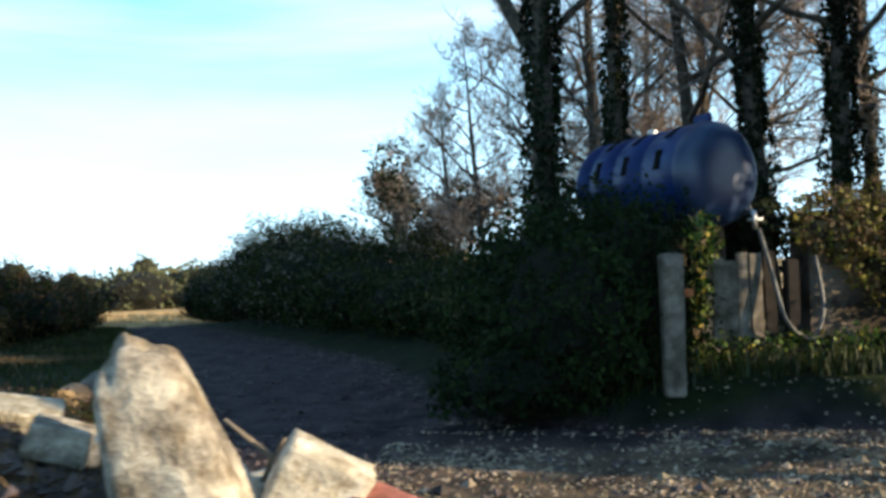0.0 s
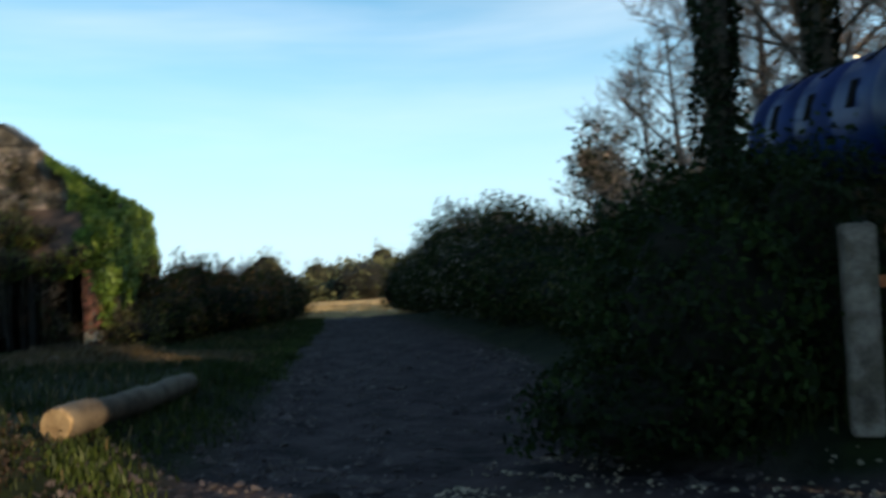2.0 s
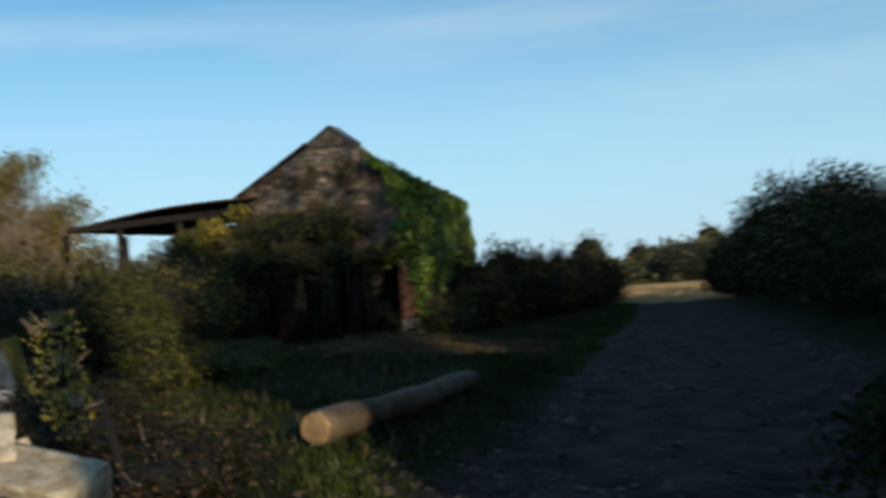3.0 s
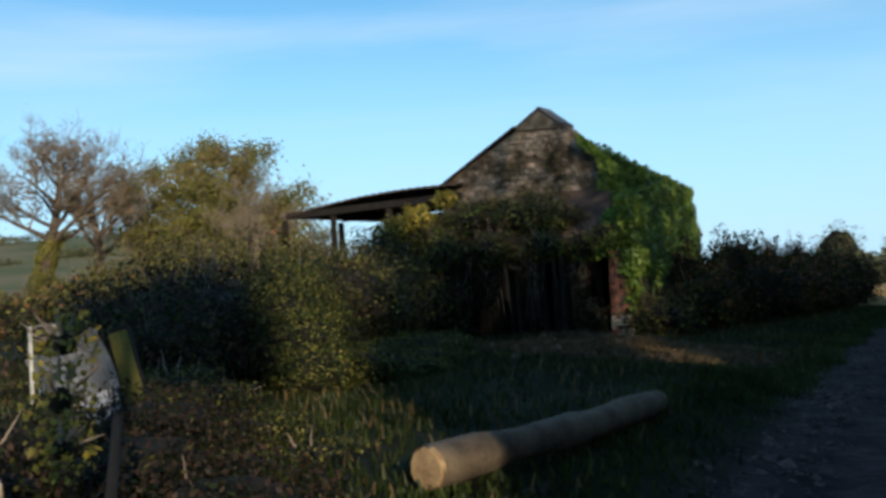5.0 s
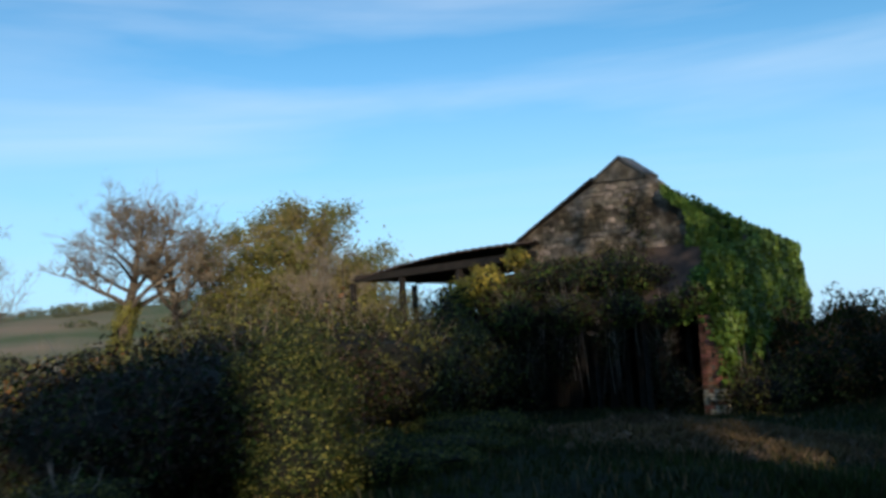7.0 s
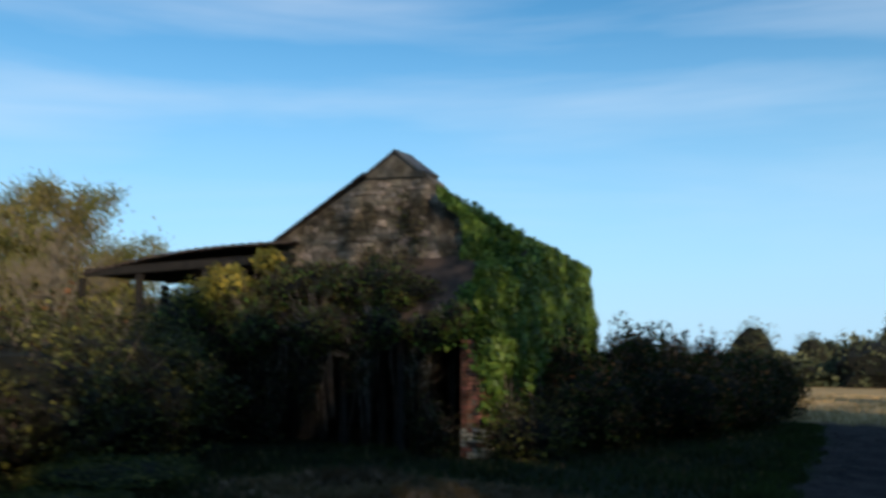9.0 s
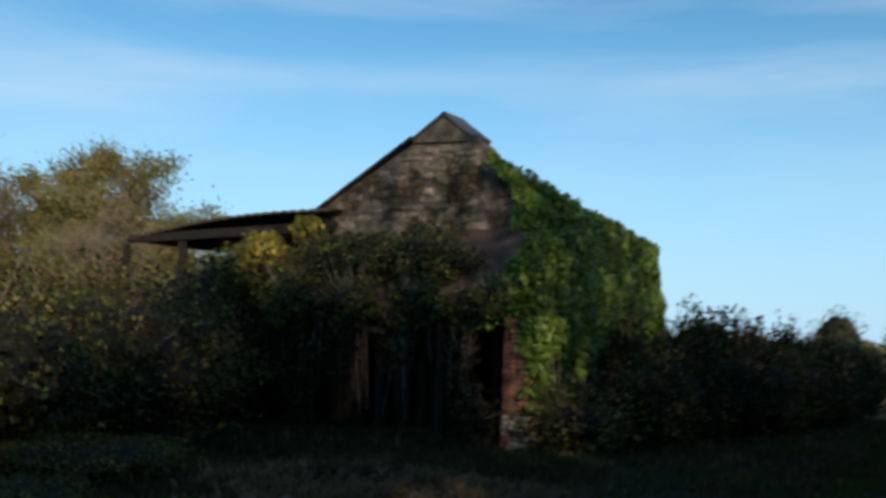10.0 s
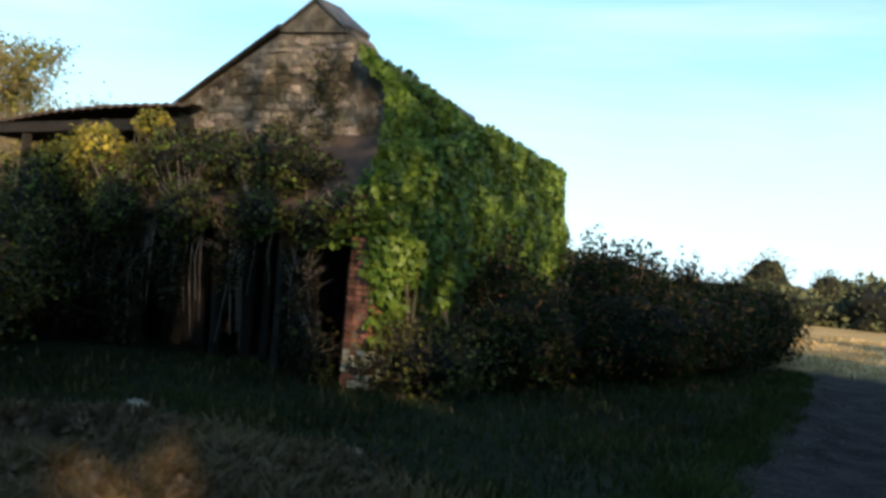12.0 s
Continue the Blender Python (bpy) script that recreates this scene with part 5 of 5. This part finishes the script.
blades("heap_straw", pts, g, 0.10, M_STRAW, "dry straw and roots over the dug earth heap", 0.014, 1.6)
pts, g = scatter(900, -3.2, -1.2, 4.3, 5.9, lambda x, y: math.exp(-(((x + 2.0) / 0.8) ** 2 + ((y - 5.0) / 0.6) ** 2)), 113)
blades("spoil_straw", pts, g, 0.09, M_STRAW, "dry straw and roots on the spoil heap", 0.006, 1.6)
pts, g = scatter(7000, -1.5, 6.5, 9.9, 12.5, lambda x, y: smooth(0.3, 0.9, x - side_x(LANE_R, y)), 104)
blades("bank_grass", pts, g, 0.16, M_GRASS, "short grass on the bank below the tank")
pts, g = scatter(9000, -24, -6, 31, 46, lambda x, y: 1.0, 105)
blades("stubble", pts, g, 0.10, M_STUBBLE, "pale cut stubble in the sunlit field", 0.02, 0.6)



def lane_edge(x, y):
    d = side_x(LANE_L, y) - x + 0.25 * noise.noise(Vector((x * 1.3, y * 1.3, 2)))
    return smooth(-0.1, 0.25, d) * (1 - smooth(0.5, 1.1, d)) * (0.3 + 0.7 * smooth(-0.2, 0.2, noise.noise(Vector((x * 0.8, y * 0.8, 4)))))


pts, g = scatter(9000, -16, -2, 8.0, 30, lane_edge, 110)
blades("lane_edge_grass", pts, g, 0.065, M_FRESH, "fresh green grass along the edge of the track")


def clods(name, pts, g, size, mat, label, category="stones"):
    """Small angular stones: squashed octahedra half sunk in the ground."""
    n = len(pts)
    s = size * g.uniform(0.4, 1.0, n) ** 1.5 * 1.6
    d = np.array([(1, 0, 0), (0, 1, 0), (-1, 0, 0), (0, -1, 0), (0, 0, 1), (0, 0, -1)], float)
    tri = np.array([(0, 1, 4), (1, 2, 4), (2, 3, 4), (3, 0, 4), (1, 0, 5), (2, 1, 5), (3, 2, 5), (0, 3, 5)])
    v = pts[:, None, :] + d[None] * (s[:, None] * g.uniform(0.5, 1.3, (n, 6)))[:, :, None] * np.array([1, 1, 0.6]) + g.normal(0, 0.2, (n, 6, 3)) * s[:, None, None]
    f = (tri[None] + 6 * np.arange(n)[:, None, None]).reshape(-1, 3)
    return tagged(part(name, mesh_of(name, v.reshape(-1, 3), f, mat), None, None), label, category, kind="stuff")


def on_lane(x, y):
    lx, rx = side_x(LANE_L, y), side_x(LANE_R, y)
    u = (x - lx) / max(0.1, rx - lx)
    return (0.25 + 0.75 * min(1.0, 3 * math.exp(-(u / 0.12) ** 2) + 2 * math.exp(-((u - 1) / 0.1) ** 2))) if -0.05 < u < 1.05 else 0.0


pts, g = scatter(9000, -13, 4, 4.5, 28, on_lane, 106)
clods("track_stones", pts, g, 0.018, M_CLOD, "loose stones and clods on the dirt track")
pts, g = scatter(1500, -6, 3, 6.0, 18, on_lane, 107)
clods("track_rocks", pts, g, 0.042, M_CLOD, "larger stones along the track edges")
pts, g = scatter(18000, -1.2, 7.0, 4.2, 10.2, lambda x, y: (0.25 + 0.75 * smooth(-0.25, 0.25, noise.noise(Vector((x * 1.1, y * 1.1, 6))))) * (1 - smooth(9.2, 10.2, y + 0.3 * x * (x < 1.0))), 111)
clods("yard_rubble", pts, g, 0.017, M_GRIT, "crushed pale rubble and dry soil trodden into the farm entrance", "rubble")
pts, g = scatter(700, -0.8, 7.0, 4.4, 9.0, lambda x, y: 0.4 + 0.6 * smooth(-0.2, 0.2, noise.noise(Vector((x, y, 6)))), 112)
clods("yard_stones", pts, g, 0.038, M_GRIT, "larger broken stones lying on the farm entrance", "stones")
pts, g = scatter(3500, -4.5, 1.5, 4.4, 7.2, lambda x, y: math.exp(-(((x + 1.9) / 1.7) ** 2 + ((y - 5.5) / 0.9) ** 2)), 108)
clods("spoil_stones", pts, g, 0.035, M_CLOD, "small stones and crumbled mortar on the spoil heap", "rubble")
pts, g = scatter(2600, -13, -7.5, 13.3, 18.5, lambda x, y: math.exp(-(((x + 10.2) / 2.0) ** 2 + ((y - 15.8) / 1.5) ** 2) ** 2), 109)
clods("earth_clods", pts, g, 0.07, M_EARTH, "lumps of dug brown earth on the heap", "earth")

# ---- single pieces: stones of the gable, bricks of the pier, slates of the roof ----
rr = random.Random(200)


def stone_mesh(seed):
    r = random.Random(seed)
    bm = bmesh.new()
    bmesh.ops.create_cube(bm, size=1)
    bmesh.ops.bevel(bm, geom=bm.edges[:], offset=0.16, segments=1, affect="EDGES")
    for v in bm.verts:
        v.co += Vector((r.uniform(-1, 1), r.uniform(-1, 1), r.uniform(-1, 1))) * 0.09
    me = bpy.data.meshes.new("stone")
    bm.to_mesh(me)
    bm.free()
    me.materials.append(M_STONE)
    return me


shapes = [stone_mesh(i) for i in range(10)]
gable_ob = next(o for o in barn.children if o.name.startswith("gable_wall"))
z = 3.40
while z < 5.1:
    h = rr.uniform(0.09, 0.20)
    lo = LEFT * (APEX - 0.12 - z - h) / (APEX - LEFT_Z) if z + h > LEFT_Z - 0.12 else LEFT
    hi = HALF * (APEX - 0.12 - z - h) / (APEX - EAVE)
    x = -lo + 0.02
    while x < min(hi, 2.0) - 0.12:
        w = rr.uniform(0.11, 0.42)
        if rr.random() > 0.14:
            ob = part("stone", rr.choice(shapes), None, gable_ob)
            ob.matrix_basis = pose(x + w / 2, 0.047 - rr.uniform(0, 0.018), z + h / 2 + rr.uniform(-0.025, 0.025), 0, rr.uniform(-10, 10), 0) @ Matrix.Diagonal((w * rr.uniform(0.85, 1.05), 0.12, h * rr.uniform(0.8, 1.2), 1))
        x += w
    z += h
brick_me = box_bm(0.21, 0.10, 0.062, 0.006)
bme = bpy.data.meshes.new("brick")
brick_me.to_mesh(bme)
brick_me.free()
bme.materials.append(M_BRICK)
lime = bme.copy()
lime.materials.clear()
lime.materials.append(M_PALE)
for k in range(26):
    for i in range(2):
        for face in range(3):
            if rr.random() < 0.06:
                continue
            o = (i - 0.5) * 0.215
            xx, yy, rz = ((o, -0.135, 0), (0.135, o, 90), (-0.135, o, 90))[face]
            ob = part("brick", lime if k < 7 and rr.random() < 0.6 else bme, None, pier)
            ob.matrix_basis = pose(2.72 + 0.035 * (k / 26) + xx + rr.uniform(-.006, .006), -1.87 + yy + rr.uniform(-.006, .006), k * 0.075 - 0.05, 0, 0, rz + rr.uniform(-2, 2))
slate_bm = box_bm(0.33, 0.36, 0.012, 0.0, 0.004)
sme = bpy.data.meshes.new("slate")
slate_bm.to_mesh(sme)
slate_bm.free()
sme.materials.append(M_SLATE)
roof_ob = [o for o in barn.children if o.name.startswith("roof_slope")][1]
for j in range(11):
    for i in range(22):
        if rr.random() < 0.07:
            continue
        y, u = 0.62 + i * 0.335 + (j % 2) * 0.16, 0.05 + j * 0.075
        x = u * (HALF + 0.2) - SKEW * y
        zz = ridge_z(y) * (1 - u) + EAVE * u + 0.03
        ang = math.degrees(math.atan2(ridge_z(y) - EAVE, HALF + 0.2))
        ob = part("slate", sme, None, roof_ob)
        ob.matrix_basis = pose(x, y, zz, 0, ang - 3 + rr.uniform(-2, 2), rr.uniform(-3, 3))
